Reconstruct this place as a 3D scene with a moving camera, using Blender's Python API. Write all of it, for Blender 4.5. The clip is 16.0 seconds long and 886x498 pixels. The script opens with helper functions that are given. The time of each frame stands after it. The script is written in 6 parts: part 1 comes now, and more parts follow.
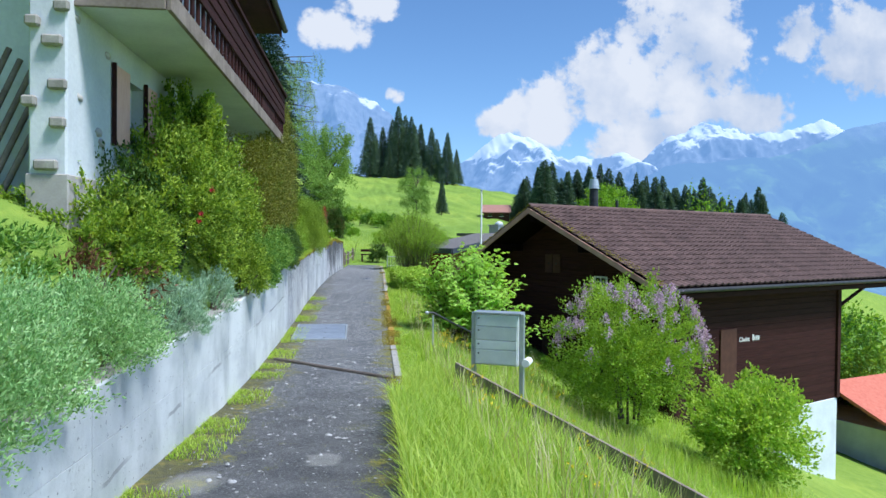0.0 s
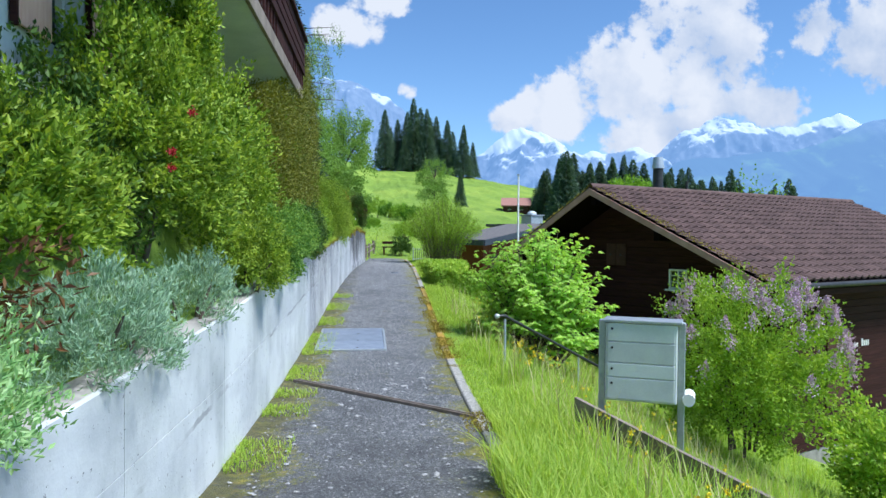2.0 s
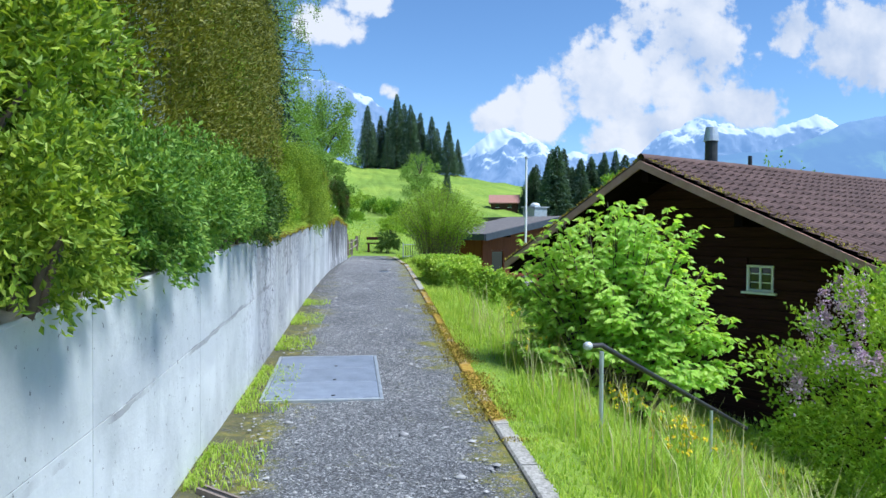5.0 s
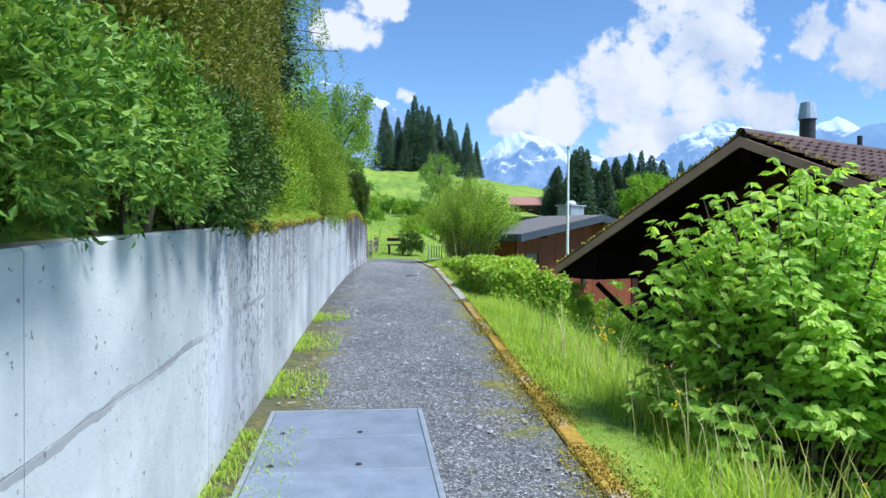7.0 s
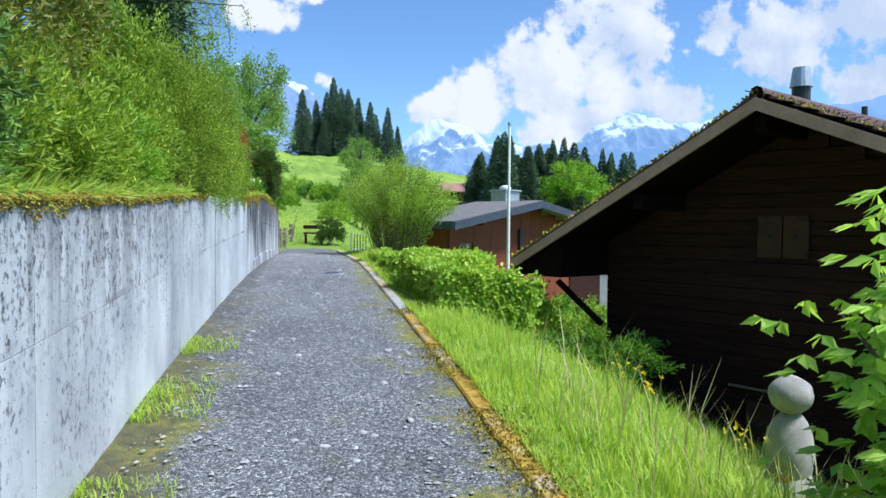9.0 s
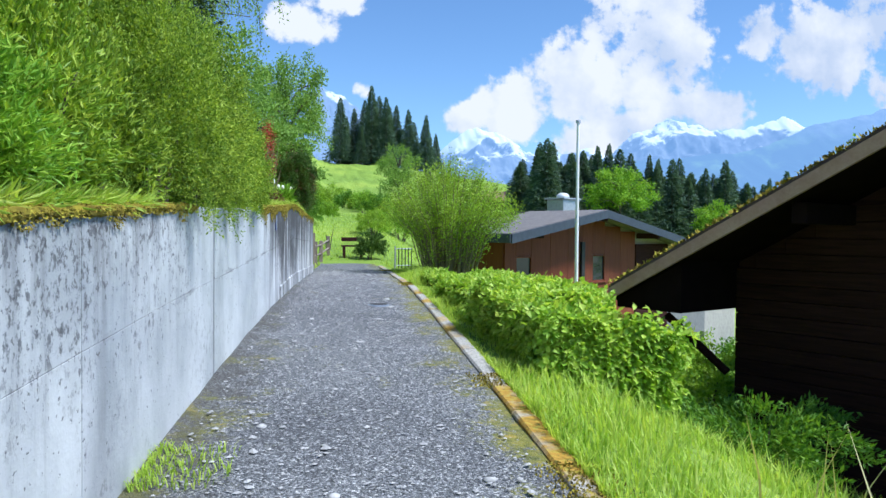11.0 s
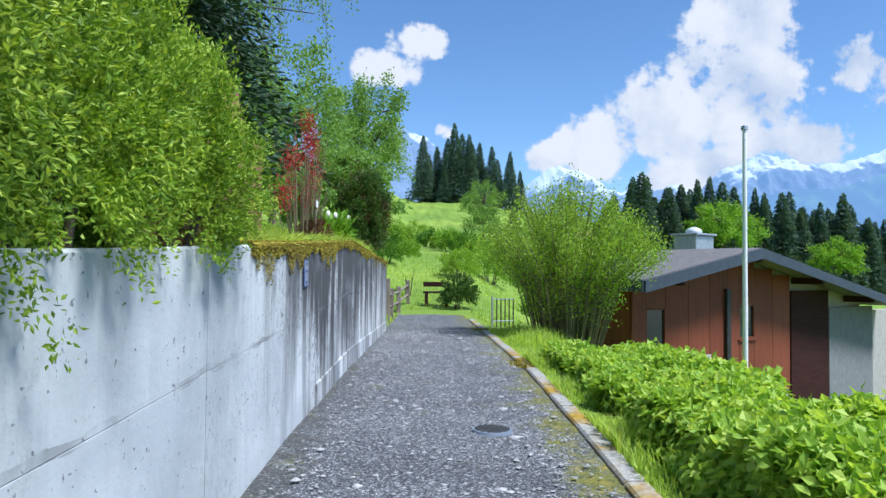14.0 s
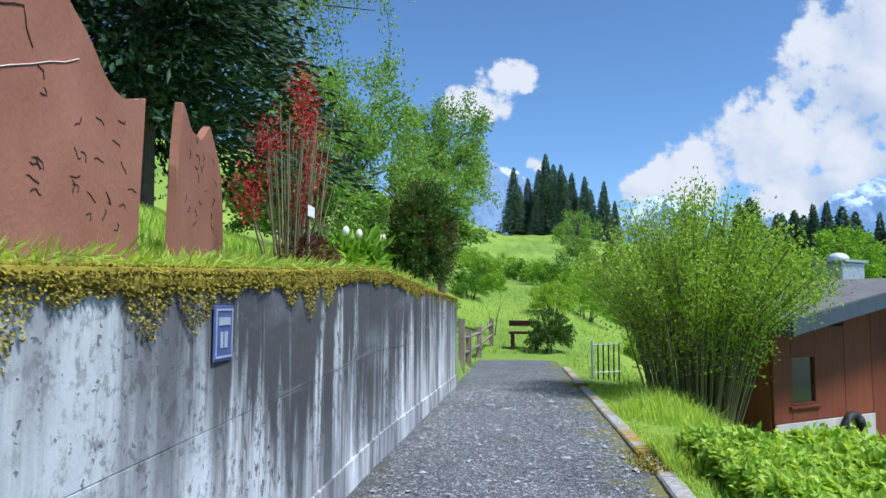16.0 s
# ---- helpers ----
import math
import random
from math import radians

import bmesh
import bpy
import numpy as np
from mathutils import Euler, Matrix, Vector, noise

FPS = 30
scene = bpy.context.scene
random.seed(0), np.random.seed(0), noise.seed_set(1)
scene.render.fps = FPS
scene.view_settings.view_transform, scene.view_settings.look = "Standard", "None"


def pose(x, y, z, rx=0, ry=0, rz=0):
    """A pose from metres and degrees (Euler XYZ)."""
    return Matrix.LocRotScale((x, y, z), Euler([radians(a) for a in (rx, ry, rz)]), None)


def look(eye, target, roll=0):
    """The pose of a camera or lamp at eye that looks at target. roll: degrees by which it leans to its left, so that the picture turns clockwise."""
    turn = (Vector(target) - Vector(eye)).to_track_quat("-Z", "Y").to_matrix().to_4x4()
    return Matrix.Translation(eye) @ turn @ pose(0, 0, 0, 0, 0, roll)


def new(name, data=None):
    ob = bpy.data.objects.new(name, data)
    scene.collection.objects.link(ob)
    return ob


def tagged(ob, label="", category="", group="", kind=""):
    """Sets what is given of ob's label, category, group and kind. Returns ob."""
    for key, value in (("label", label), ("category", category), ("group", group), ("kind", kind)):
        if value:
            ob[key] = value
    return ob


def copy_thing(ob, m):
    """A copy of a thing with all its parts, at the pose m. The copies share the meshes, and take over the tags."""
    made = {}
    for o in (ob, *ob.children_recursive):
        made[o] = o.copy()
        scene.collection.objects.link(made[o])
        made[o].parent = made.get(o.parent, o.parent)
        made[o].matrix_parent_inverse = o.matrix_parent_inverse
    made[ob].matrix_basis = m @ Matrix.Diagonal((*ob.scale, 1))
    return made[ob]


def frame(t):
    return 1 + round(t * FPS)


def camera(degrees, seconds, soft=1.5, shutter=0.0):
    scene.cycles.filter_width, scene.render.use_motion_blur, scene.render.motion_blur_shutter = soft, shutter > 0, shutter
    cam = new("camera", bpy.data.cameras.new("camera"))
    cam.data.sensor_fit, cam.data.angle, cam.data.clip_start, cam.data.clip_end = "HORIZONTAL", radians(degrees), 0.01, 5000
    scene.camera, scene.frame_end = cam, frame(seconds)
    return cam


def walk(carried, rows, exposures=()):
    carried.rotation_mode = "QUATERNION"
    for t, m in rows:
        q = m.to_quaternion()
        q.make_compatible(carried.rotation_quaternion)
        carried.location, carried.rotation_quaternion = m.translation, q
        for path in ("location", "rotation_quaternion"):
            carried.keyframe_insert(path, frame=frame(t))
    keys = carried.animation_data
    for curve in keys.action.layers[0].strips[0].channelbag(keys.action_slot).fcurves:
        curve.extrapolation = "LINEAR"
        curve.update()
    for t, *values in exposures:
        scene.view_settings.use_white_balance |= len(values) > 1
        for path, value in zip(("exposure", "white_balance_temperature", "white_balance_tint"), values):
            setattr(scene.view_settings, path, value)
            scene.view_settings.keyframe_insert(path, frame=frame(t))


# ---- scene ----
cam = camera(63.7, 16.0)
METRES, EYE, TILT, LEAN, TURN = 25.0, 1.5, 0.0, 0.0, -6.5
ROWS = [
    (0.0, 0.0, 0.0, 0.0, 0.01, -0.85, -0.55),
    (0.5, -0.0078, 0.0351, -0.003, -1.47, 0.34, -0.57),
    (1.0, -0.0175, 0.0689, -0.0063, -1.57, 0.87, -0.55),
    (1.5, -0.0293, 0.1058, -0.0092, -0.2, 0.24, -0.51),
    (2.0, -0.0363, 0.1395, -0.0105, 1.02, -1.21, -0.48),
    (2.5, -0.0451, 0.1688, -0.012, 0.43, -1.86, -0.5),
    (3.0, -0.051, 0.2026, -0.0152, -0.32, -1.73, -0.5),
    (5.5, -0.0623, 0.355, -0.024, -0.39, -0.68, -0.35),
    (6.0, -0.0685, 0.3856, -0.0257, -0.34, 0.12, -0.35),
    (6.5, -0.0743, 0.4184, -0.0275, 0.57, -0.03, -0.34),
    (7.0, -0.0792, 0.4484, -0.0283, 0.92, -0.87, -0.41),
    (7.5, -0.086, 0.4788, -0.0271, 0.19, -1.89, -0.41),
    (8.0, -0.0866, 0.5101, -0.0277, -1.83, -2.18, -0.46),
    (8.5, -0.0892, 0.5405, -0.0273, -4.4, -2.33, -0.5),
    (9.0, -0.0874, 0.5702, -0.0278, -5.51, -1.85, -0.51),
    (9.5, -0.0895, 0.5974, -0.0268, -4.06, -1.0, -0.43),
    (12.0, -0.1048, 0.7468, -0.0213, -1.11, -1.29, -0.54),
    (12.5, -0.1057, 0.7785, -0.0208, 1.22, -0.69, -0.53),
    (13.0, -0.1101, 0.8088, -0.0185, 3.19, 0.22, -0.49),
    (13.5, -0.1108, 0.8408, -0.0171, 4.68, 1.06, -0.48),
    (14.0, -0.1168, 0.8701, -0.0162, 3.98, 1.86, -0.54),
    (14.5, -0.1218, 0.8979, -0.0162, 2.38, 3.94, -0.56),
    (15.0, -0.1227, 0.9287, -0.016, 5.43, 5.07, -0.34),
    (15.5, -0.1225, 0.9564, -0.0154, 9.42, 4.27, -0.21),
    (16.0, -0.1198, 0.986, -0.0127, 11.41, 4.54, -0.22),
]
walk(cam, [(t, pose(0, 0, EYE, TILT, LEAN, TURN) @ pose(METRES * x, METRES * y, METRES * z, 90 + pitch, roll, yaw)) for t, x, y, z, yaw, pitch, roll in ROWS],
     [(0.0, 0.33, 5800, 9.0), (3.0, 0.40, 5800, 9.0), (6.0, 0.44, 5800, 9.0), (8.5, 0.52, 5800, 9.0), (12.5, 0.52, 5800, 9.0), (15.0, 0.34, 5800, 9.0), (16.0, 0.33, 5800, 9.0)])

# ---- world, sun ----
SUN_TO = Vector((0.48, -0.30, 0.92)).normalized()
sun = new("sun", bpy.data.lights.new("sun", "SUN"))
sun.data.energy, sun.data.angle, sun.data.color = 5.0, radians(14.0), (1.0, 0.96, 0.89)
sun.matrix_world = look((0, 0, 30), Vector((0, 0, 30)) - SUN_TO)


class Nodes:
    """A thin wrapper to write node trees in few lines."""

    def __init__(self, tree):
        self.t = tree

    def add(self, kind, ins=(), **props):
        n = self.t.nodes.new(kind)
        if "operation" in props:
            n.operation = props["operation"]
        if "data_type" in props:
            n.data_type, n.blend_type = props["data_type"], props["blend_type"]
        if "interpolation_type" in props:
            n.interpolation_type = props["interpolation_type"]
        for k, v in (ins.items() if isinstance(ins, dict) else enumerate(ins)):
            self.set(n, k, v)
        return n

    def set(self, n, k, v):
        if v is None:
            return
        if isinstance(v, bpy.types.NodeSocket):
            self.t.links.new(v, n.inputs[k])
        elif isinstance(v, bpy.types.Node):
            self.t.links.new(v.outputs[0], n.inputs[k])
        else:
            n.inputs[k].default_value = v

    def m(self, op, a, b=None, c=None):
        return self.add("ShaderNodeMath", [a, b, c], operation=op).outputs[0]

    def ramp(self, fac, stops, smooth=False):
        n = self.add("ShaderNodeValToRGB", [fac])
        e = n.color_ramp.elements
        while len(e) < len(stops):
            e.new(0.5)
        for q, (p, c) in zip(e, stops):
            q.position, q.color = p, (*c, 1) if len(c) == 3 else c
        if smooth:
            n.color_ramp.interpolation = "EASE"
        return n.outputs[0]

    def mix(self, fac, a, b, blend="MIX"):
        n = self.add("ShaderNodeMix", data_type="RGBA", blend_type=blend)
        self.set(n, 0, fac), self.set(n, 6, a), self.set(n, 7, b)
        return n.outputs[2]

    def noise(self, vec, scale, detail=4, rough=0.55, w=0.0):
        n = self.add("ShaderNodeTexNoise", {"Vector": vec, "Scale": scale, "Detail": detail, "Roughness": rough, "Distortion": w})
        return n.outputs[0]


def c4(c):
    return (*c, 1)


world = bpy.data.worlds.new("sky")
scene.world = world
world.use_nodes = True
world.node_tree.nodes.clear()
N = Nodes(world.node_tree)
sky = N.add("ShaderNodeTexSky")
sky.sky_type, sky.sun_disc, sky.altitude = "NISHITA", False, 900.0
sky.sun_elevation, sky.sun_rotation = math.asin(SUN_TO.z), math.atan2(SUN_TO.x, SUN_TO.y)
sky.air_density, sky.dust_density, sky.ozone_density = 1.0, 0.6, 1.6
way = N.add("ShaderNodeTexCoord").outputs["Generated"]
sep = N.add("ShaderNodeSeparateXYZ", [way])
ahead = N.m("MAXIMUM", sep.outputs[1], 0.05)
sx, sz = N.m("DIVIDE", sep.outputs[0], ahead), N.m("DIVIDE", sep.outputs[2], ahead)
plane = N.add("ShaderNodeCombineXYZ", [sx, sz, 0.0]).outputs[0]
puff = N.noise(plane, 9.0, 10, 0.58)
fine = N.noise(plane, 34.0, 6, 0.6)
cover = None
CLOUDS = [(-0.04, 0.285, 0.055, 0.035), (0.0, 0.325, 0.05, 0.03), (0.045, 0.20, 0.016, 0.016), (0.19, 0.165, 0.035, 0.028),
          (0.27, 0.18, 0.08, 0.055), (0.36, 0.215, 0.11, 0.085), (0.46, 0.26, 0.12, 0.11), (0.48, 0.37, 0.085, 0.08), (0.42, 0.15, 0.12, 0.05),
          (0.64, 0.31, 0.045, 0.04), (0.76, 0.30, 0.10, 0.085), (0.86, 0.36, 0.12, 0.12), (0.55, 0.19, 0.09, 0.035),
          (0.95, 0.24, 0.15, 0.06)]
for cx, cz, rx, rz in CLOUDS:
    ax, az = N.m("MULTIPLY", N.m("SUBTRACT", sx, cx), 1 / rx), N.m("MULTIPLY", N.m("SUBTRACT", sz, cz), 1 / rz)
    d = N.m("SUBTRACT", 1.0, N.m("ADD", N.m("MULTIPLY", ax, ax), N.m("MULTIPLY", az, az)))
    cover = d if cover is None else N.m("MAXIMUM", cover, d)
cover = N.m("MAXIMUM", cover, -3.0)
dens = N.m("ADD", cover, N.m("ADD", N.m("MULTIPLY", N.m("SUBTRACT", puff, 0.5), 4.2), N.m("MULTIPLY", N.m("SUBTRACT", fine, 0.5), 2.0)))
mask = N.add("ShaderNodeMapRange", {"Value": dens, "From Min": 0.0, "From Max": 0.6}, interpolation_type="SMOOTHSTEP").outputs[0]
mask = N.m("MULTIPLY", mask, N.m("GREATER_THAN", sep.outputs[1], 0.05))
tone = N.noise(N.add("ShaderNodeVectorMath", [plane, (0.03, 0.03, 0)], operation="ADD").outputs[0], 9.0, 6, 0.55)
shade = N.add("ShaderNodeMapRange", {"Value": N.m("SUBTRACT", N.m("MULTIPLY", N.m("SUBTRACT", puff, tone), 3.0), N.m("MULTIPLY", N.m("SUBTRACT", sx, 0.40), 1.5)), "From Min": -0.75, "From Max": 0.35}).outputs[0]
cloud = N.mix(shade, c4((4.6, 5.2, 6.3)), c4((7.1, 7.1, 7.3)))
tint = N.mix(1.0, sky.outputs[0], c4((1.00, 1.20, 1.36)), "MULTIPLY")
back = N.add("ShaderNodeBackground", [N.mix(mask, tint, cloud), 0.092])
N.add("ShaderNodeOutputWorld", [back])


# ---- materials ----
def material(name):
    mt = bpy.data.materials.new(name)
    mt.use_nodes = True
    mt.node_tree.nodes.clear()
    return mt, Nodes(mt.node_tree)


def finish(n, color, rough=0.7, metal=0.0, bump=None, strength=0.4, dist=0.01, spec=0.3):
    p = n.add("ShaderNodeBsdfPrincipled", {"Base Color": color, "Roughness": rough, "Metallic": metal, "Specular IOR Level": spec})
    if bump is not None:
        n.set(p, "Normal", n.add("ShaderNodeBump", {"Height": bump, "Strength": strength, "Distance": dist}).outputs[0])
    n.add("ShaderNodeOutputMaterial", [p])
    return p


def here(n, scale=(1, 1, 1)):
    co = n.add("ShaderNodeNewGeometry").outputs["Position"]
    return n.add("ShaderNodeVectorMath", [co, scale], operation="MULTIPLY").outputs[0]


def plain(name, a, b, rough=0.7, metal=0.0, scale=6.0, grain=60.0, bump=0.3, stretch=(1, 1, 1), spec=0.3):
    """Two-tone surface with large stains, fine grain and relief, varied a little from piece to piece."""
    mt, n = material(name)
    co = here(n, stretch)
    big, small = n.noise(co, scale, 5), n.noise(co, grain, 3)
    f = n.m("ADD", n.m("MULTIPLY", big, 0.7), n.m("MULTIPLY", small, 0.3))
    col = n.ramp(f, [(0.32, a), (0.68, b)])
    rnd = n.add("ShaderNodeObjectInfo").outputs["Random"]
    col = n.mix(1.0, col, n.ramp(rnd, [(0, (0.86, 0.86, 0.86)), (1, (1.1, 1.1, 1.1))]), "MULTIPLY")
    finish(n, col, rough, metal, f, bump, 0.01, spec)
    return mt


def leafy(name, dark, mid, light, trans=0.35, rough=0.5):
    """Leaves: each varies from its neighbours, and lets light through."""
    mt, n = material(name)
    rnd = n.add("ShaderNodeNewGeometry").outputs["Random Per Island"]
    patch = n.noise(here(n), 2.2, 3)
    f = n.m("ADD", n.m("MULTIPLY", rnd, 0.6), n.m("MULTIPLY", patch, 0.5))
    col = n.ramp(f, [(0.1, dark), (0.5, mid), (0.95, light)])
    p = n.add("ShaderNodeBsdfPrincipled", {"Base Color": col, "Roughness": rough, "Specular IOR Level": 0.25})
    tr = n.add("ShaderNodeBsdfTranslucent", [n.mix(1.0, col, c4((1.25, 1.2, 0.5)), "MULTIPLY")])
    n.add("ShaderNodeOutputMaterial", [n.add("ShaderNodeMixShader", [trans, p.outputs[0], tr.outputs[0]])])
    return mt


def make_concrete():
    mt, n = material("concrete")
    co = here(n)
    s = n.add("ShaderNodeSeparateXYZ", [co])
    cloudy, grain = n.noise(co, 1.6, 6, 0.6), n.noise(co, 70.0, 4)
    streak = n.noise(here(n, (2.6, 2.6, 0.22)), 1.7, 8, 0.66)
    spots = n.noise(co, 26.0, 3, 0.6)
    lime = n.ramp(n.noise(here(n, (1.0, 1.0, 0.6)), 1.0, 6), [(0.44, (0, 0, 0)), (0.6, (1, 1, 1))])
    base = n.ramp(cloudy, [(0.3, (0.33, 0.36, 0.37)), (0.62, (0.50, 0.53, 0.54))])
    base = n.mix(n.m("MULTIPLY", lime, 0.8), base, c4((0.63, 0.66, 0.67)))
    # weathering grows along the wall and hangs from its top in dark runs
    old = n.add("ShaderNodeMapRange", {"Value": s.outputs[1], "From Min": 15.2, "From Max": 16.4}).outputs[0]
    fresh = n.add("ShaderNodeMapRange", {"Value": s.outputs[1], "From Min": 20.5, "From Max": 23.0, "To Min": 1.0, "To Max": 0.15}).outputs[0]
    late = n.add("ShaderNodeMapRange", {"Value": s.outputs[1], "From Min": 25.5, "From Max": 28.0}).outputs[0]
    age = n.m("MAXIMUM", n.m("MULTIPLY", old, fresh), late)
    base = n.mix(n.m("MULTIPLY", age, n.m("MULTIPLY_ADD", cloudy, 0.9, 0.02)), base, c4((0.25, 0.255, 0.29)))
    base = n.mix(n.m("MULTIPLY", n.m("MULTIPLY", lime, age), n.m("MULTIPLY_ADD", late, 0.5, 0.36)), base, c4((0.72, 0.74, 0.76)))
    drop = n.m("SUBTRACT", s.outputs[2], n.m("MULTIPLY_ADD", s.outputs[1], 0.041, 0.20))
    high = n.add("ShaderNodeMapRange", {"Value": drop, "From Min": -1.3, "From Max": 0.0}).outputs[0]
    run = n.add("ShaderNodeMapRange", {"Value": n.m("ADD", n.m("ADD", streak, n.m("MULTIPLY", high, 0.11)), n.m("ADD", n.m("MULTIPLY", age, 0.03), n.m("MULTIPLY", late, 0.085))), "From Min": 0.56, "From Max": 0.70}).outputs[0]
    base = n.mix(n.m("MULTIPLY", run, n.m("ADD", n.m("ADD", 0.05, n.m("MULTIPLY", n.m("MULTIPLY", age, high), 0.62)), n.m("MULTIPLY", late, 0.70))), base, c4((0.065, 0.065, 0.07)))
    lichen = n.add("ShaderNodeMapRange", {"Value": n.m("ADD", n.noise(co, 0.8, 5, 0.65), n.m("MULTIPLY", age, n.m("ADD", -0.04, n.m("MULTIPLY", high, 0.36)))), "From Min": 0.50, "From Max": 0.64}).outputs[0]
    blot = n.add("ShaderNodeMapRange", {"Value": n.noise(here(n, (1, 1, 0.8)), 19.0, 6, 0.75), "From Min": 0.52, "From Max": 0.60}).outputs[0]
    base = n.mix(n.m("MULTIPLY", n.m("MULTIPLY", lichen, blot), n.m("MULTIPLY_ADD", age, 0.78, 0.2)), base, c4((0.075, 0.075, 0.08)))
    damp = n.add("ShaderNodeMapRange", {"Value": n.noise(here(n, (0.5, 0.5, 1.3)), 1.0, 6, 0.6), "From Min": 0.50, "From Max": 0.62}).outputs[0]
    base = n.mix(n.m("MULTIPLY", damp, 0.35), base, c4((0.30, 0.33, 0.37)))
    seam = n.m("SUBTRACT", s.outputs[2], n.m("MULTIPLY_ADD", s.outputs[1], 0.0407, -0.385))
    seam = n.m("ABSOLUTE", n.m("ADD", seam, n.m("MULTIPLY", n.m("SUBTRACT", n.noise(co, 3.0, 5), 0.5), 0.10)))
    seam = n.m("MULTIPLY", n.m("LESS_THAN", seam, 0.018), n.add("ShaderNodeMapRange", {"Value": n.noise(co, 1.3, 4), "From Min": 0.47, "From Max": 0.58}).outputs[0])
    base = n.mix(n.m("MULTIPLY", seam, 0.55), base, c4((0.16, 0.16, 0.17)))
    pit = n.add("ShaderNodeMapRange", {"Value": n.m("ADD", spots, n.m("MULTIPLY", age, n.m("MULTIPLY_ADD", high, 0.13, -0.03))), "From Min": 0.66, "From Max": 0.70}).outputs[0]
    base = n.mix(n.m("MULTIPLY", pit, 0.75), base, c4((0.09, 0.09, 0.10)))
    rnd = n.add("ShaderNodeObjectInfo").outputs["Random"]
    base = n.mix(1.0, base, n.ramp(rnd, [(0, (0.93, 0.935, 0.95)), (1, (1.03, 1.03, 1.02))]), "MULTIPLY")
    finish(n, base, 0.85, 0, n.m("ADD", n.m("MULTIPLY", grain, 0.5), n.m("SUBTRACT", spots, pit)), 0.35, 0.006)
    return mt


def make_gravel():
    mt, n = material("gravel_path")
    co = here(n)
    s = n.add("ShaderNodeSeparateXYZ", [co])
    vor = n.add("ShaderNodeTexVoronoi", {"Vector": co, "Scale": 130.0, "Randomness": 1.0})
    vor2 = n.add("ShaderNodeTexVoronoi", {"Vector": co, "Scale": 60.0, "Randomness": 1.0})
    stone = n.add("ShaderNodeSeparateColor", [vor.outputs["Color"]]).outputs[0]
    stone2 = n.add("ShaderNodeSeparateColor", [vor2.outputs["Color"]]).outputs[1]
    big = n.noise(co, 0.9, 6, 0.6)
    col = n.ramp(n.m("ADD", n.m("MULTIPLY", stone, 0.65), n.m("MULTIPLY", stone2, 0.35)), [(0.1, (0.030, 0.032, 0.036)), (0.5, (0.115, 0.122, 0.135)), (0.78, (0.28, 0.29, 0.305)), (0.95, (0.64, 0.65, 0.66))])
    col = n.mix(1.0, col, n.ramp(big, [(0.3, (0.72, 0.72, 0.74)), (0.7, (1.12, 1.12, 1.12))]), "MULTIPLY")
    # asphalt near the start, with a lighter patch
    tar = n.add("ShaderNodeMapRange", {"Value": n.m("ADD", s.outputs[1], n.m("MULTIPLY", big, 5.0)), "From Min": 10.0, "From Max": 15.0, "To Min": 0.70, "To Max": 0.0}).outputs[0]
    col = n.mix(tar, col, n.ramp(n.noise(co, 3.0, 6, 0.65), [(0.35, (0.048, 0.049, 0.052)), (0.65, (0.115, 0.115, 0.12))]))
    # moss and soil creep in from both edges; wall shade is painted with the soil
    mossy = n.noise(co, 2.4, 8, 0.65)
    left = n.add("ShaderNodeMapRange", {"Value": n.m("ADD", s.outputs[0], n.m("MULTIPLY", n.m("SUBTRACT", s.outputs[1], 10.0), -0.012)), "From Min": -1.55, "From Max": -0.85, "To Min": 1.0, "To Max": 0.0}).outputs[0]
    right = n.add("ShaderNodeMapRange", {"Value": n.m("ADD", s.outputs[0], n.m("MULTIPLY", n.m("SUBTRACT", s.outputs[1], 10.0), -0.019)), "From Min": -0.1, "From Max": 0.55}).outputs[0]
    far = n.add("ShaderNodeMapRange", {"Value": s.outputs[1], "From Min": 19.0, "From Max": 25.0, "To Min": 1.0, "To Max": 0.25}).outputs[0]
    edge = n.m("MAXIMUM", n.m("MULTIPLY", left, far), n.m("MULTIPLY", right, 0.8))
    mask = n.add("ShaderNodeMapRange", {"Value": n.m("ADD", n.m("ADD", mossy, n.m("MULTIPLY", n.m("SUBTRACT", n.noise(co, 38.0, 4, 0.7), 0.5), 0.75)), n.m("MULTIPLY", edge, 0.36)), "From Min": 0.66, "From Max": 0.80}).outputs[0]
    moss = n.ramp(n.noise(co, 14.0, 5), [(0.3, (0.09, 0.105, 0.02)), (0.55, (0.21, 0.205, 0.03)), (0.75, (0.36, 0.27, 0.05))])
    col = n.mix(n.m("MULTIPLY", mask, 0.88), col, moss)
    # soil at the left edge, darkened also for the wall's shade on the path
    soil_shade = n.add("ShaderNodeMapRange", {"Value": n.m("ADD", n.m("MULTIPLY", left, 0.5), n.noise(co, 5.0, 5)), "From Min": 0.74, "From Max": 0.98}).outputs[0]
    col = n.mix(n.m("MULTIPLY", soil_shade, 0.62), col, c4((0.058, 0.055, 0.05)))
    for px, py, pr in ((-1.29, 5.67, 0.26), (-0.32, 6.3, 0.17)):
        away = n.m("SQRT", n.m("ADD", n.m("POWER", n.m("SUBTRACT", s.outputs[0], px), 2.0), n.m("MULTIPLY", n.m("POWER", n.m("SUBTRACT", s.outputs[1], py), 2.0), 0.5)))
        spot = n.add("ShaderNodeMapRange", {"Value": n.m("ADD", away, n.m("MULTIPLY", n.m("SUBTRACT", mossy, 0.5), 0.35)), "From Min": pr * 0.7, "From Max": pr, "To Min": 0.32, "To Max": 0.0}).outputs[0]
        col = n.mix(spot, col, c4((0.42, 0.42, 0.40)))
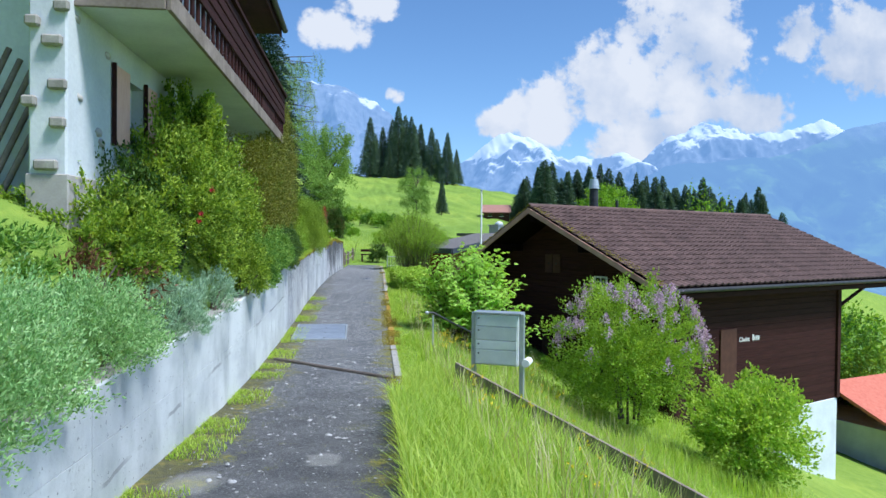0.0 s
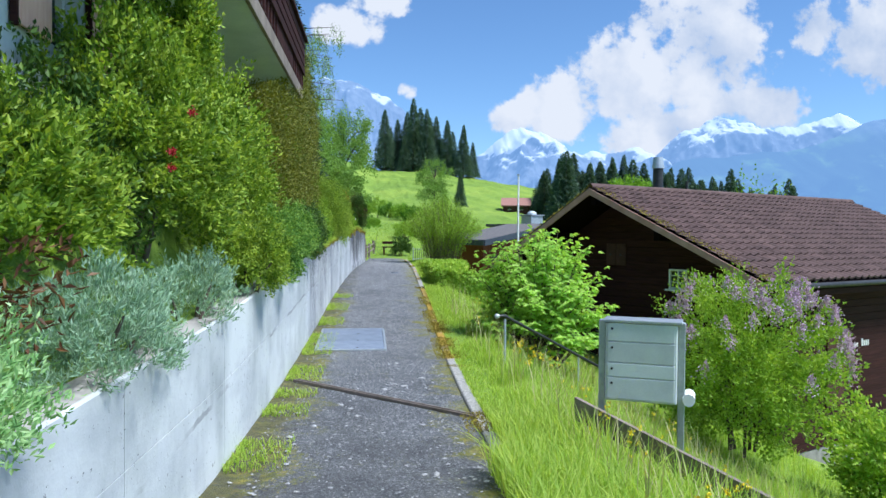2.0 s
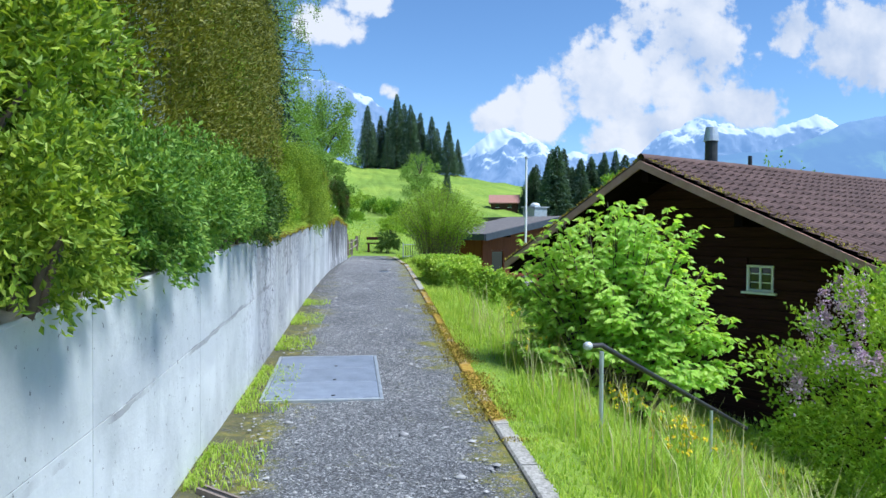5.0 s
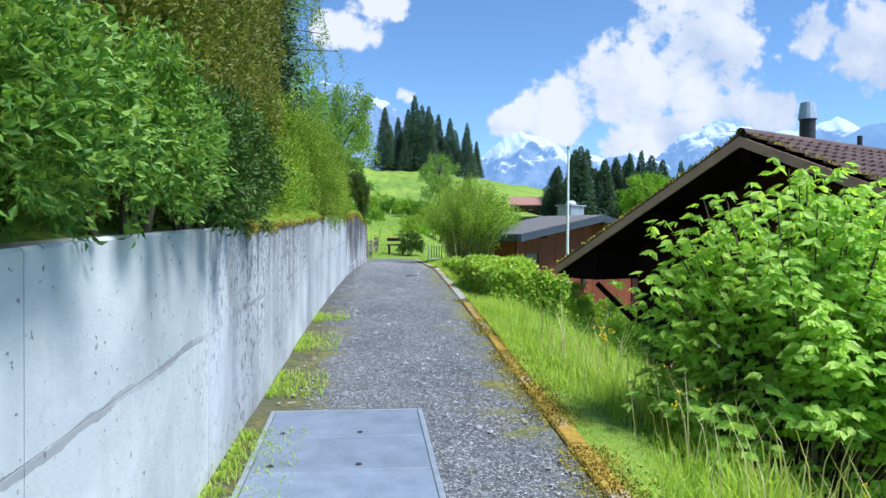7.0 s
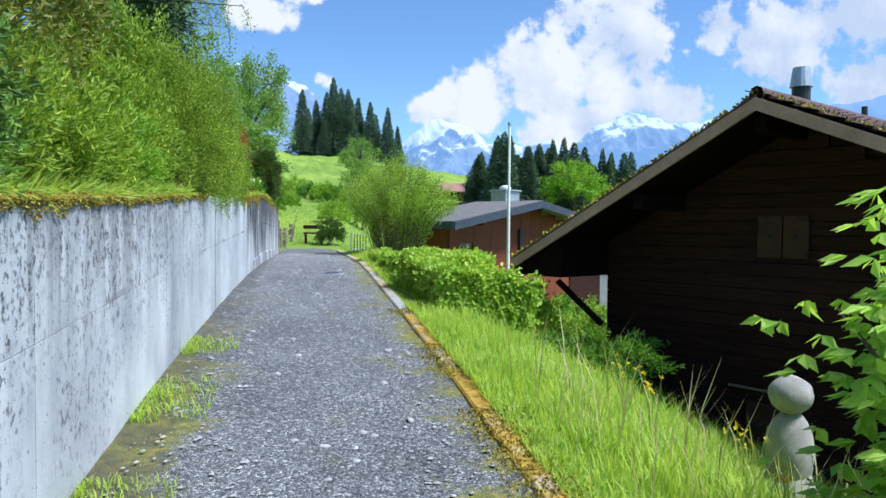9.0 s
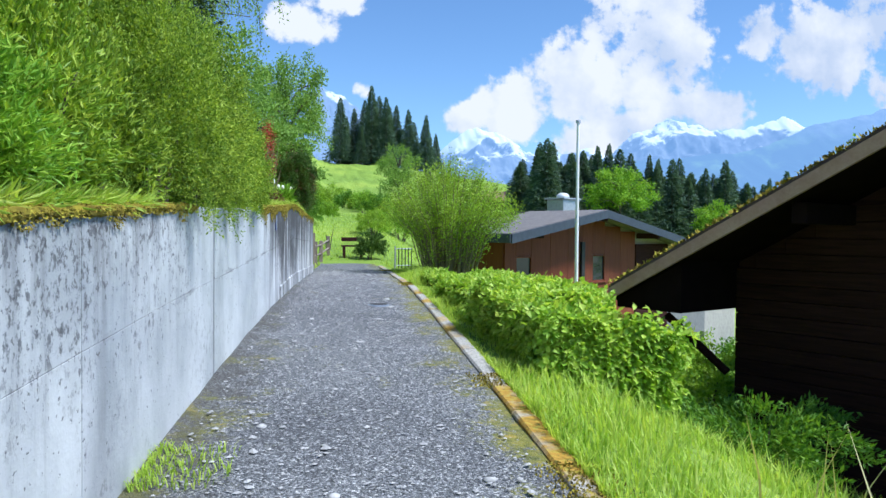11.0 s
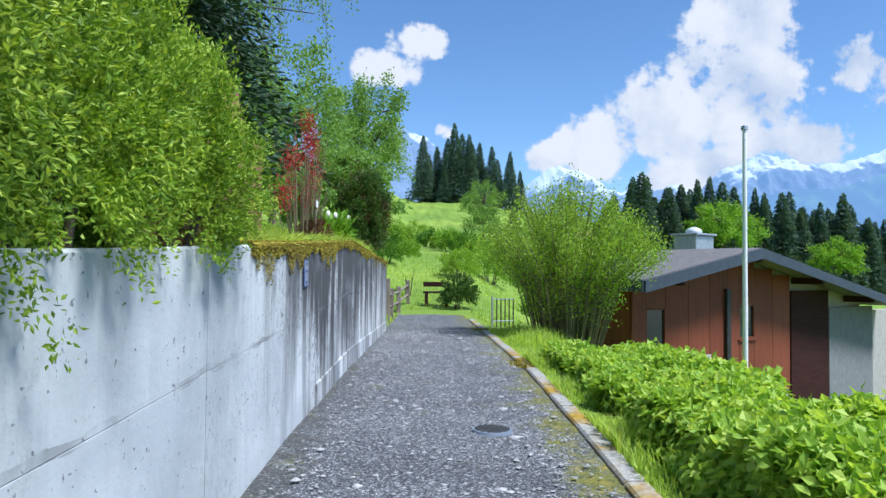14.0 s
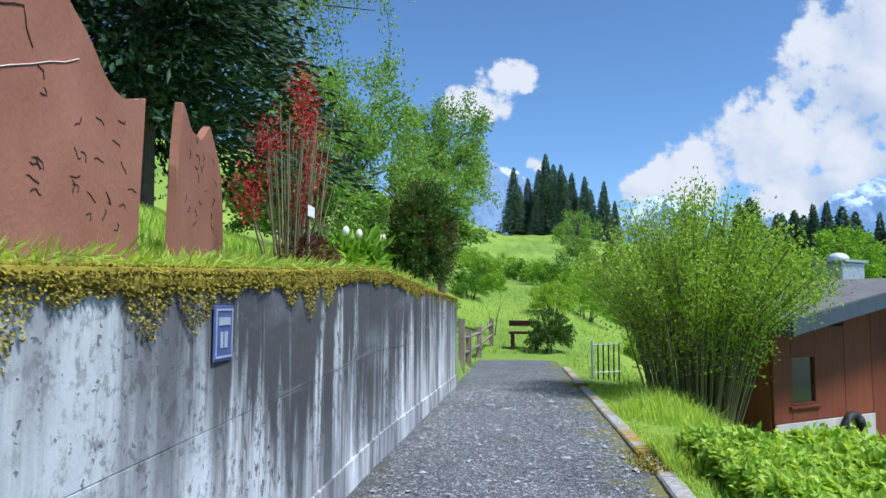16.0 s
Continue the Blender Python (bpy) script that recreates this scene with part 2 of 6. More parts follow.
    h = n.m("ADD", n.m("MULTIPLY", vor.outputs["Distance"], -0.6), n.m("MULTIPLY", vor2.outputs["Distance"], -0.5))
    finish(n, col, 0.85, 0, h, 0.9, 0.016)
    return mt


def make_ground():
    mt, n = material("meadow")
    co = here(n)
    f = n.m("ADD", n.m("MULTIPLY", n.noise(co, 0.12, 6), 0.5), n.m("ADD", n.m("MULTIPLY", n.noise(co, 2.5, 5), 0.3), n.m("MULTIPLY", n.noise(co, 30.0, 3), 0.2)))
    col = n.ramp(f, [(0.33, (0.09, 0.16, 0.022)), (0.5, (0.17, 0.27, 0.035)), (0.66, (0.29, 0.37, 0.055))])
    finish(n, col, 0.9, 0, n.noise(co, 22.0, 5), 0.8, 0.05)
    return mt


def make_moss():
    mt, n = material("moss")
    rnd = n.add("ShaderNodeNewGeometry").outputs["Random Per Island"]
    col = n.ramp(n.m("ADD", n.m("MULTIPLY", rnd, 0.5), n.m("MULTIPLY", n.noise(here(n), 3.0, 4), 0.6)), [(0.2, (0.08, 0.06, 0.015)), (0.5, (0.24, 0.19, 0.025)), (0.85, (0.40, 0.36, 0.05))])
    finish(n, col, 0.95)
    return mt


def make_kerb():
    mt, n = material("mossy_kerb")
    co = here(n)
    stone = n.ramp(n.noise(co, 40.0, 4), [(0.3, (0.19, 0.185, 0.175)), (0.7, (0.45, 0.44, 0.42))])
    m1 = n.add("ShaderNodeMapRange", {"Value": n.m("ADD", n.noise(co, 1.3, 6, 0.65), n.m("MULTIPLY", n.add("ShaderNodeMapRange", {"Value": n.add("ShaderNodeSeparateXYZ", [co]).outputs[1], "From Min": 13.0, "From Max": 15.5, "To Min": -0.75}).outputs[0], n.add("ShaderNodeMapRange", {"Value": n.add("ShaderNodeSeparateXYZ", [co]).outputs[1], "From Min": 19.5, "From Max": 22.5, "To Min": 0.16, "To Max": 0.03}).outputs[0])), "From Min": 0.50, "From Max": 0.62}).outputs[0]
    moss = n.ramp(n.noise(co, 24.0, 4), [(0.3, (0.14, 0.13, 0.025)), (0.5, (0.36, 0.20, 0.03)), (0.7, (0.34, 0.33, 0.06))])
    finish(n, n.mix(m1, stone, moss), 0.92, 0, n.noise(co, 50.0, 4), 0.6, 0.01)
    return mt


def make_mountain(name, snow_at, forest, haze=0.60):
    """Far rock, snow and forest; blue emission is mixed in for the haze of the miles between."""
    mt, n = material(name)
    geo = n.add("ShaderNodeNewGeometry")
    co = geo.outputs["Position"]
    z = n.add("ShaderNodeSeparateXYZ", [co]).outputs[2]
    steep = n.add("ShaderNodeSeparateXYZ", [geo.outputs["Normal"]]).outputs[2]
    patch = n.noise(co, 0.006, 8, 0.65)
    v = n.m("ADD", n.m("DIVIDE", n.m("SUBTRACT", z, snow_at), 260.0), n.m("ADD", n.m("MULTIPLY", n.m("SUBTRACT", patch, 0.5), 3.4), n.m("MULTIPLY", steep, 0.5)))
    white = n.add("ShaderNodeMapRange", {"Value": v, "From Min": 0.12, "From Max": 0.34}).outputs[0]
    rock = n.ramp(n.noise(co, 0.02, 6), [(0.3, (0.10, 0.12, 0.16)), (0.7, (0.24, 0.26, 0.30))])
    pasture = n.ramp(n.noise(co, 0.004, 6, 0.6), [(0.5, (0.03, 0.05, 0.035)), (0.62, (0.12, 0.20, 0.05))])
    low = n.add("ShaderNodeMapRange", {"Value": n.m("ADD", z, n.m("MULTIPLY", patch, 260.0)), "From Min": forest, "From Max": forest + 160.0, "To Min": 1.0, "To Max": 0.0}).outputs[0]
    col = n.mix(low, n.mix(white, rock, c4((0.88, 0.89, 0.92))), pasture)
    surf = n.add("ShaderNodeBsdfDiffuse", [col])
    # haze painted as a blue glow blended into the surface
    haze_glow = n.add("ShaderNodeEmission", [c4((0.23, 0.42, 0.76)), 1.0])
    n.add("ShaderNodeOutputMaterial", [n.add("ShaderNodeMixShader", [haze, surf.outputs[0], haze_glow.outputs[0]])])
    return mt


def make_glass():
    mt, n = material("window_glass")
    p = n.add("ShaderNodeBsdfPrincipled", {"Base Color": c4((0.02, 0.03, 0.03)), "Roughness": 0.05, "Specular IOR Level": 0.6})
    n.add("ShaderNodeOutputMaterial", [p])
    return mt


MOSSMAT = plain("moss_carpet", (0.10, 0.075, 0.018), (0.33, 0.28, 0.035), 0.95, scale=7.0, grain=90.0, bump=1.0, spec=0.1)
CONCRETE, GRAVEL, GROUND, MOSS, KERB, GLASS = make_concrete(), make_gravel(), make_ground(), make_moss(), make_kerb(), make_glass()
PEBBLE = plain("pebble", (0.20, 0.205, 0.215), (0.50, 0.50, 0.51), 0.85)
DARKWOOD = plain("dark_wood", (0.022, 0.010, 0.010), (0.056, 0.022, 0.020), 0.75, scale=3.0, grain=30.0, stretch=(0.6, 0.6, 9.0), bump=0.5, spec=0.08)
# near-black wood, much darker than DARKWOOD, for roof undersides, purlins and boxed eave
BLACKWOOD = plain("near_black_boards", (0.007, 0.0045, 0.0045), (0.014, 0.008, 0.008), 0.9, scale=3.0, spec=0.03)
REDWOOD = plain("red_brown_wood", (0.14, 0.034, 0.018), (0.21, 0.058, 0.028), 0.65, scale=2.0, grain=25.0, stretch=(7, 7, 0.6), bump=0.3)
GREYWOOD = plain("weathered_wood", (0.14, 0.11, 0.09), (0.30, 0.25, 0.22), 0.8, scale=3.0, grain=30.0, bump=0.4)
FASCIA = plain("fascia_wood", (0.40, 0.21, 0.165), (0.58, 0.36, 0.30), 0.8, scale=3.0, grain=30.0)
BLUEGREY = plain("dark_fascia", (0.035, 0.045, 0.065), (0.06, 0.075, 0.10), 0.5)
TILE = plain("clay_roof_tile", (0.060, 0.036, 0.033), (0.135, 0.085, 0.078), 0.8, scale=2.0, grain=40.0, bump=0.5)
REDTILE = plain("red_roof", (0.42, 0.11, 0.075), (0.58, 0.19, 0.13), 0.8)
PINKTILE = plain("weathered_pink_roof", (0.24, 0.12, 0.10), (0.36, 0.20, 0.17), 0.85)
SLATE = plain("grey_roof", (0.10, 0.095, 0.10), (0.20, 0.185, 0.18), 0.85)
WHITE = plain("white_render", (0.48, 0.52, 0.57), (0.66, 0.70, 0.74), 0.9, scale=1.5, grain=25.0, bump=0.9)
GREYWALL = plain("grey_render", (0.34, 0.32, 0.31), (0.46, 0.44, 0.42), 0.9)
PINKWOOD = plain("pink_shutter_paint", (0.68, 0.36, 0.29), (0.82, 0.52, 0.45), 0.7, stretch=(6, 6, 1))
STEEL = plain("galvanised_steel", (0.34, 0.38, 0.42), (0.52, 0.56, 0.60), 0.45, 0.6, scale=9.0)
PLATE = plain("steel_cover", (0.15, 0.18, 0.23), (0.24, 0.28, 0.36), 0.5, 0.1, scale=5.0)
ALU = plain("painted_aluminium", (0.50, 0.54, 0.57), (0.62, 0.66, 0.68), 0.5, 0.2, scale=5.0)
DARKMETAL = plain("dark_metal", (0.03, 0.032, 0.035), (0.07, 0.07, 0.075), 0.5, 0.5)
BLUEPAINT = plain("blue_enamel", (0.05, 0.07, 0.20), (0.08, 0.11, 0.28), 0.35)
DULLPAINT = plain("faded_pale_paint", (0.26, 0.29, 0.38), (0.40, 0.43, 0.50), 0.6)
WHITEPAINT = plain("white_paint", (0.70, 0.71, 0.71), (0.82, 0.83, 0.83), 0.5)
STONE = plain("grey_sculpture_stone", (0.19, 0.18, 0.165), (0.36, 0.345, 0.32), 0.9, bump=0.7)
SLAB = plain("red_sandstone", (0.225, 0.088, 0.055), (0.325, 0.145, 0.098), 0.85, scale=2.5, grain=50.0, bump=0.8)
CRACK = plain("dark_crack", (0.03, 0.02, 0.015), (0.06, 0.04, 0.03), 0.9)
VEIN = plain("pale_vein", (0.55, 0.42, 0.36), (0.7, 0.58, 0.5), 0.8)
BARK = plain("bark", (0.07, 0.055, 0.045), (0.16, 0.13, 0.105), 0.9, scale=8.0, bump=0.8)
TWIG = plain("green_twig", (0.13, 0.11, 0.06), (0.24, 0.21, 0.12), 0.8)
RUBBER = plain("black_rubber", (0.02, 0.02, 0.022), (0.035, 0.035, 0.04), 0.6)
GRASS = leafy("grass_blade", (0.21, 0.36, 0.05), (0.38, 0.54, 0.09), (0.58, 0.67, 0.18), 0.55)
STRAW = leafy("straw_blade", (0.34, 0.34, 0.14), (0.46, 0.44, 0.22), (0.58, 0.54, 0.32), 0.35)
L_SHRUB = leafy("shrub_leaf", (0.03, 0.085, 0.010), (0.18, 0.30, 0.03), (0.50, 0.61, 0.09), 0.4)
L_YEW = leafy("olive_conifer", (0.045, 0.065, 0.010), (0.125, 0.140, 0.018), (0.25, 0.25, 0.035), 0.25)
L_LIME = leafy("lime_leaf", (0.07, 0.19, 0.015), (0.19, 0.37, 0.03), (0.38, 0.54, 0.06))
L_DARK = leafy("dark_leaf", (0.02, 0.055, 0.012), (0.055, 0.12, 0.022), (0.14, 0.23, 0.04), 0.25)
L_SILVER = leafy("silver_leaf", (0.13, 0.24, 0.15), (0.25, 0.40, 0.27), (0.42, 0.56, 0.42), 0.25)
L_PALE = leafy("pale_mound_leaf", (0.11, 0.26, 0.08), (0.25, 0.45, 0.17), (0.48, 0.66, 0.34), 0.3)
L_MAPLE = leafy("maple_leaf", (0.24, 0.43, 0.08), (0.42, 0.64, 0.13), (0.60, 0.76, 0.22), 0.55)
L_MID = leafy("mid_green_leaf", (0.03, 0.10, 0.02), (0.13, 0.27, 0.045), (0.34, 0.50, 0.10), 0.38)
L_HEDGE = leafy("hornbeam_leaf", (0.14, 0.29, 0.03), (0.33, 0.51, 0.065), (0.58, 0.70, 0.15), 0.45)
BLUEWALL = plain("blue_grey_panel", (0.16, 0.165, 0.18), (0.23, 0.235, 0.25), 0.8)
SHUTTER = plain("brown_shutter", (0.05, 0.020, 0.015), (0.085, 0.034, 0.024), 0.7)
L_HAZEL = leafy("hazel_leaf", (0.13, 0.24, 0.03), (0.26, 0.42, 0.045), (0.42, 0.56, 0.08), 0.45)
L_CONIFER = leafy("dark_conifer_spray", (0.010, 0.028, 0.014), (0.022, 0.052, 0.024), (0.045, 0.085, 0.035), 0.1)
# hill fir green, made paler and bluer to carry the distance haze
L_FIR = leafy("hazy_fir_needles", (0.036, 0.075, 0.060), (0.075, 0.135, 0.10), (0.14, 0.21, 0.13), 0.3)
L_GARDEN = leafy("garden_tree_leaf", (0.085, 0.165, 0.04), (0.19, 0.33, 0.07), (0.34, 0.49, 0.13), 0.42)
L_CYPRESS = leafy("lime_conifer_spray", (0.05, 0.125, 0.012), (0.21, 0.35, 0.03), (0.50, 0.60, 0.08), 0.38)
L_TREE = leafy("tree_leaf", (0.05, 0.13, 0.02), (0.11, 0.25, 0.03), (0.23, 0.40, 0.05), 0.38)
L_RED = leafy("red_petal", (0.22, 0.012, 0.02), (0.40, 0.025, 0.035), (0.55, 0.05, 0.06), 0.2)
L_RUST = leafy("rust_leaf", (0.05, 0.022, 0.012), (0.11, 0.05, 0.024), (0.18, 0.10, 0.04), 0.2)
L_LILAC = leafy("lilac_flower", (0.34, 0.20, 0.38), (0.52, 0.36, 0.56), (0.70, 0.56, 0.72), 0.2)
L_YELLOW = leafy("yellow_petal", (0.55, 0.38, 0.01), (0.75, 0.58, 0.02), (0.85, 0.72, 0.05), 0.2)
L_WHITE = leafy("white_petal", (0.7, 0.7, 0.62), (0.8, 0.8, 0.74), (0.85, 0.85, 0.8), 0.2)


# ---- mesh helpers ----
def np_mesh(name, verts, faces, mat, smooth=False):
    """A mesh from arrays: verts (n, 3) and a list of face arrays, each (m, corners)."""
    me = bpy.data.meshes.new(name)
    verts = np.asarray(verts, dtype=np.float32)
    faces = [np.asarray(f, dtype=np.int32) for f in faces if len(f)]
    me.vertices.add(len(verts))
    me.vertices.foreach_set("co", verts.ravel())
    loops = np.concatenate([f.ravel() for f in faces])
    sizes = np.concatenate([np.full(len(f), f.shape[1], dtype=np.int32) for f in faces])
    me.loops.add(len(loops))
    me.loops.foreach_set("vertex_index", loops)
    me.polygons.add(len(sizes))
    me.polygons.foreach_set("loop_start", np.concatenate([[0], np.cumsum(sizes)[:-1]]).astype(np.int32))
    me.polygons.foreach_set("loop_total", sizes)
    me.polygons.foreach_set("use_smooth", np.full(len(sizes), smooth))
    me.update(calc_edges=True)
    me.materials.append(mat)
    return me


def bm_mesh(name, bm, mat, smooth=False):
    me = bpy.data.meshes.new(name)
    bmesh.ops.recalc_face_normals(bm, faces=bm.faces)
    if smooth:
        for f in bm.faces:
            f.smooth = True
    bm.to_mesh(me)
    bm.free()
    me.materials.append(mat)
    return me


def part(name, data, parent, label=""):
    ob = new(name, data)
    ob.parent = parent
    return tagged(ob, label)


def thing(name, at, label, category, group="", kind="", turn=0.0):
    ob = new(name)
    ob.empty_display_size = 0.2
    ob.matrix_world = pose(*at, 0, 0, turn)
    return tagged(ob, label, category, group, kind)


def box(bm, a, b, bevel=0.0):
    """A box between two corners, with its edges rounded off."""
    a, b = Vector(a), Vector(b)
    r = bmesh.ops.create_cube(bm, size=1.0)
    for v in r["verts"]:
        v.co = Vector((a[i] + (v.co[i] + 0.5) * (b[i] - a[i]) for i in range(3)))
    if bevel:
        es = list({e for v in r["verts"] for e in v.link_edges})
        bmesh.ops.bevel(bm, geom=es, offset=bevel, segments=1, affect="EDGES")


def boxes(name, mat, *spans, bevel=0.006):
    bm = bmesh.new()
    for a, b in spans:
        box(bm, a, b, bevel)
    return bm_mesh(name, bm, mat)


def prism(name, mat, outline, depth, axis="x", at=0.0, bevel=0.0):
    """An outline in the two other axes, pushed out by depth along axis."""
    bm = bmesh.new()

    def put(p, d):
        return {"x": (d, p[0], p[1]), "y": (p[0], d, p[1]), "z": (p[0], p[1], d)}[axis]
    lo = [bm.verts.new(put(p, at)) for p in outline]
    hi = [bm.verts.new(put(p, at + depth)) for p in outline]
    bm.faces.new(lo), bm.faces.new(hi[::-1])
    for i in range(len(lo)):
        j = (i + 1) % len(lo)
        bm.faces.new((lo[i], hi[i], hi[j], lo[j]))
    if bevel:
        bmesh.ops.bevel(bm, geom=list(bm.edges), offset=bevel, segments=1, affect="EDGES")
    return bm_mesh(name, bm, mat)


def tube_arrays(pts, radii, sides=6):
    pts = [Vector(p) for p in pts]
    V, F = [], []
    for i, p in enumerate(pts):
        d = (pts[min(i + 1, len(pts) - 1)] - pts[max(i - 1, 0)]).normalized()
        a = d.orthogonal().normalized()
        b = d.cross(a)
        for k in range(sides):
            w = 2 * math.pi * k / sides
            V.append(p + (a * math.cos(w) + b * math.sin(w)) * radii[i])
        if i:
            o = (i - 1) * sides
            F += [(o + k, o + (k + 1) % sides, o + sides + (k + 1) % sides, o + sides + k) for k in range(sides)]
    return np.array([tuple(v) for v in V]), np.array(F)


def tubes(name, mat, runs, sides=6):
    """Several tapered tubes in one mesh: runs of (points, radii)."""
    VV, FF, o = [], [], 0
    for pts, radii in runs:
        v, f = tube_arrays(pts, radii, sides)
        VV.append(v), FF.append(f + o)
        o += len(v)
    return np_mesh(name, np.concatenate(VV), [np.concatenate(FF)], mat, True)


def rod(name, mat, a, b, r, r2=None, sides=10):
    bm = bmesh.new()
    a, b = Vector(a), Vector(b)
    m = Matrix.Translation((a + b) / 2) @ (b - a).to_track_quat("Z", "Y").to_matrix().to_4x4()
    bmesh.ops.create_cone(bm, cap_ends=True, segments=sides, radius1=r, radius2=r if r2 is None else r2, depth=(b - a).length, matrix=m)
    return bm_mesh(name, bm, mat)


def ball(name, mat, at, radii, rough=0.0, sub=3, seed=0.0):
    bm = bmesh.new()
    bmesh.ops.create_icosphere(bm, subdivisions=sub, radius=1.0)
    for v in bm.verts:
        k = 1 + rough * noise.fractal(v.co * 1.7 + Vector((seed, 0, 0)), 1.0, 2.0, 3)
        v.co = Vector(at) + Vector((v.co.x * radii[0], v.co.y * radii[1], v.co.z * radii[2])) * k
    return bm_mesh(name, bm, mat, True)


RNG = np.random.default_rng(7)


def unit(v):
    return v / np.maximum(np.linalg.norm(v, axis=-1, keepdims=True), 1e-9)


def leaf_arrays(P, D, length, width, fold=0.25, face=None):
    """Folded kite-shaped leaves at P that point along D."""
    n = len(P)
    D = unit(D)
    turn = unit(RNG.normal(size=(n, 3)))
    if face is not None:
        turn = unit(face) + turn * 0.45
    side = unit(np.cross(D, turn))
    up = np.cross(side, D)
    L = (np.broadcast_to(length, n) * RNG.uniform(0.65, 1.25, n))[:, None]
    W = (np.broadcast_to(width, n) * RNG.uniform(0.7, 1.2, n))[:, None]
    V = np.stack([P, P + D * L * 0.45 + side * W * 0.5 + up * W * fold, P + D * L, P + D * L * 0.45 - side * W * 0.5 + up * W * fold], 1).reshape(-1, 3)
    i = np.arange(n)[:, None] * 4
    return V, np.concatenate([i, i + 1, i + 2, i + 3], 1)


def blob_points(n, radii, clumps, spread, low=-0.6, inner=0.35):
    """Points gathered in clumps over an uneven ellipsoid, with some inside it; also their outward ways."""
    c = unit(RNG.normal(size=(clumps * 3, 3)))
    c = c[c[:, 2] > low][:clumps]
    off = Vector((radii[0] * 7.3 + n * 0.013, radii[2] * 3.1, 0))
    lump = np.array([1 + 0.30 * noise.noise(Vector(q) * 2.1 + off) + 0.20 * noise.noise(Vector(q) * 5.3 + off) for q in c])
    r = np.where(RNG.random(len(c)) < inner, RNG.uniform(0.3, 0.8, len(c)), RNG.uniform(0.82, 1.0, len(c))) * lump
    c = c * r[:, None]
    k = RNG.integers(0, len(c), n)
    # each clump is a sprig that grows outwards
    p = c[k] + unit(c[k]) * RNG.uniform(-0.20, 0.08, (n, 1)) + np.clip(RNG.normal(size=(n, 3)), -1.7, 1.7) * spread * 0.62
    return p * np.array(radii), unit(p * np.array(radii))


def crown(name, mat, n, radii, leaf, clumps=90, spread=0.11, low=-0.6, up=0.35, droop=0.0, inner=0.35, at=(0, 0, 0)):
    P, O = blob_points(n, radii, clumps, spread, low, inner)
    D = O * 0.6 + RNG.normal(size=P.shape) * 0.55 + np.array([0, 0, up - droop])
    V, F = leaf_arrays(P + np.array(at), D, leaf[0], leaf[1])
    return np_mesh(name, V, [F], mat)


def stems(name, mat, n, radii, thick, top=0.75, base=0.15, z0=0.0, at=(0, 0, 0)):
    runs = []
    for _ in range(n):
        a, s = RNG.uniform(0, 6.283), RNG.uniform(0.2, top)
        b = Vector((math.cos(a) * base * radii[0], math.sin(a) * base * radii[1], z0))
        t = Vector((math.cos(a) * s * radii[0], math.sin(a) * s * radii[1], radii[2] * RNG.uniform(0.2, top)))
        m = b.lerp(t, 0.5) + Vector((0, 0, 0.12 * radii[2]))
        runs.append(([b + Vector(at), m + Vector(at), t + Vector(at)], [thick, thick * 0.7, thick * 0.3]))
    return runs


def each_tube(name, mat, runs, parent, sides=5):
    for r in runs:
        part(name, tubes(name, mat, [r], sides), parent)


# ---- plan: the lane, its wall and kerb, the lie of the land ----
def along(table):
    ys, vs = zip(*table)
    return lambda y: np.interp(y, ys, vs)


lane_z = along([(-60, 4.2), (-10, 0.62), (0, 0), (5.2, -0.38), (9, -0.6), (12, -0.66), (15, -0.62), (18, -0.5), (22, -0.27), (25, -0.13), (27, -0.06), (30, 0), (36, -0.05), (41, -0.10), (46, -0.10)])
wall_x = along([(-60, -1.9), (-8, -1.82), (0, -1.76), (10, -1.67), (15, -1.63), (20, -1.54), (24, -1.40), (30, -1.16), (36, -0.93), (60, -0.3)])
kerb_x = along([(-60, 0.35), (-8, 0.45), (10, 0.51), (15, 0.58), (20, 0.69), (25, 0.76), (30, 0.88), (38, 0.98), (60, 1.3)])
top_z = along([(-60, 4.9), (-8, 1.05), (0, 0.52), (4, 0.50), (6.3, 0.53), (9, 0.57), (12, 0.69), (14, 0.79), (17.4, 0.9), (19, 0.96), (22, 1.10), (24, 1.15), (28, 1.33), (30.4, 1.45), (36, 1.28)])
fall = along([(0, 0), (0.5, 0.06), (1.1, 0.26), (2, 0.78), (4.2, 1.95), (8, 3.2), (15.3, 6.5), (25, 9.5), (60, 19), (150, 45), (400, 115), (1000, 300), (2500, 430), (6000, 520)])
bank = along([(0, 0), (0.35, 0.10), (1.0, 1.20), (2.5, 1.6), (6, 2.2), (20, 6), (60, 20), (200, 60), (6000, 300)])
bank_far = along([(0, 0), (0.5, 0.08), (1.5, 0.35), (4, 1.2), (20, 7), (60, 20), (200, 60), (6000, 300)])
rise = along([(-100, 0), (38, 0), (42, 0.0), (46, 0.25), (50, 0.75), (62, 2.2), (90, 3.9), (120, 6.0), (150, 11.2), (188, 17.6), (210, 17.0), (300, 4), (600, -60), (6000, -140)])


def smooth(a, b, v):
    t = np.clip((v - a) / (b - a), 0, 1)
    return t * t * (3 - 2 * t)


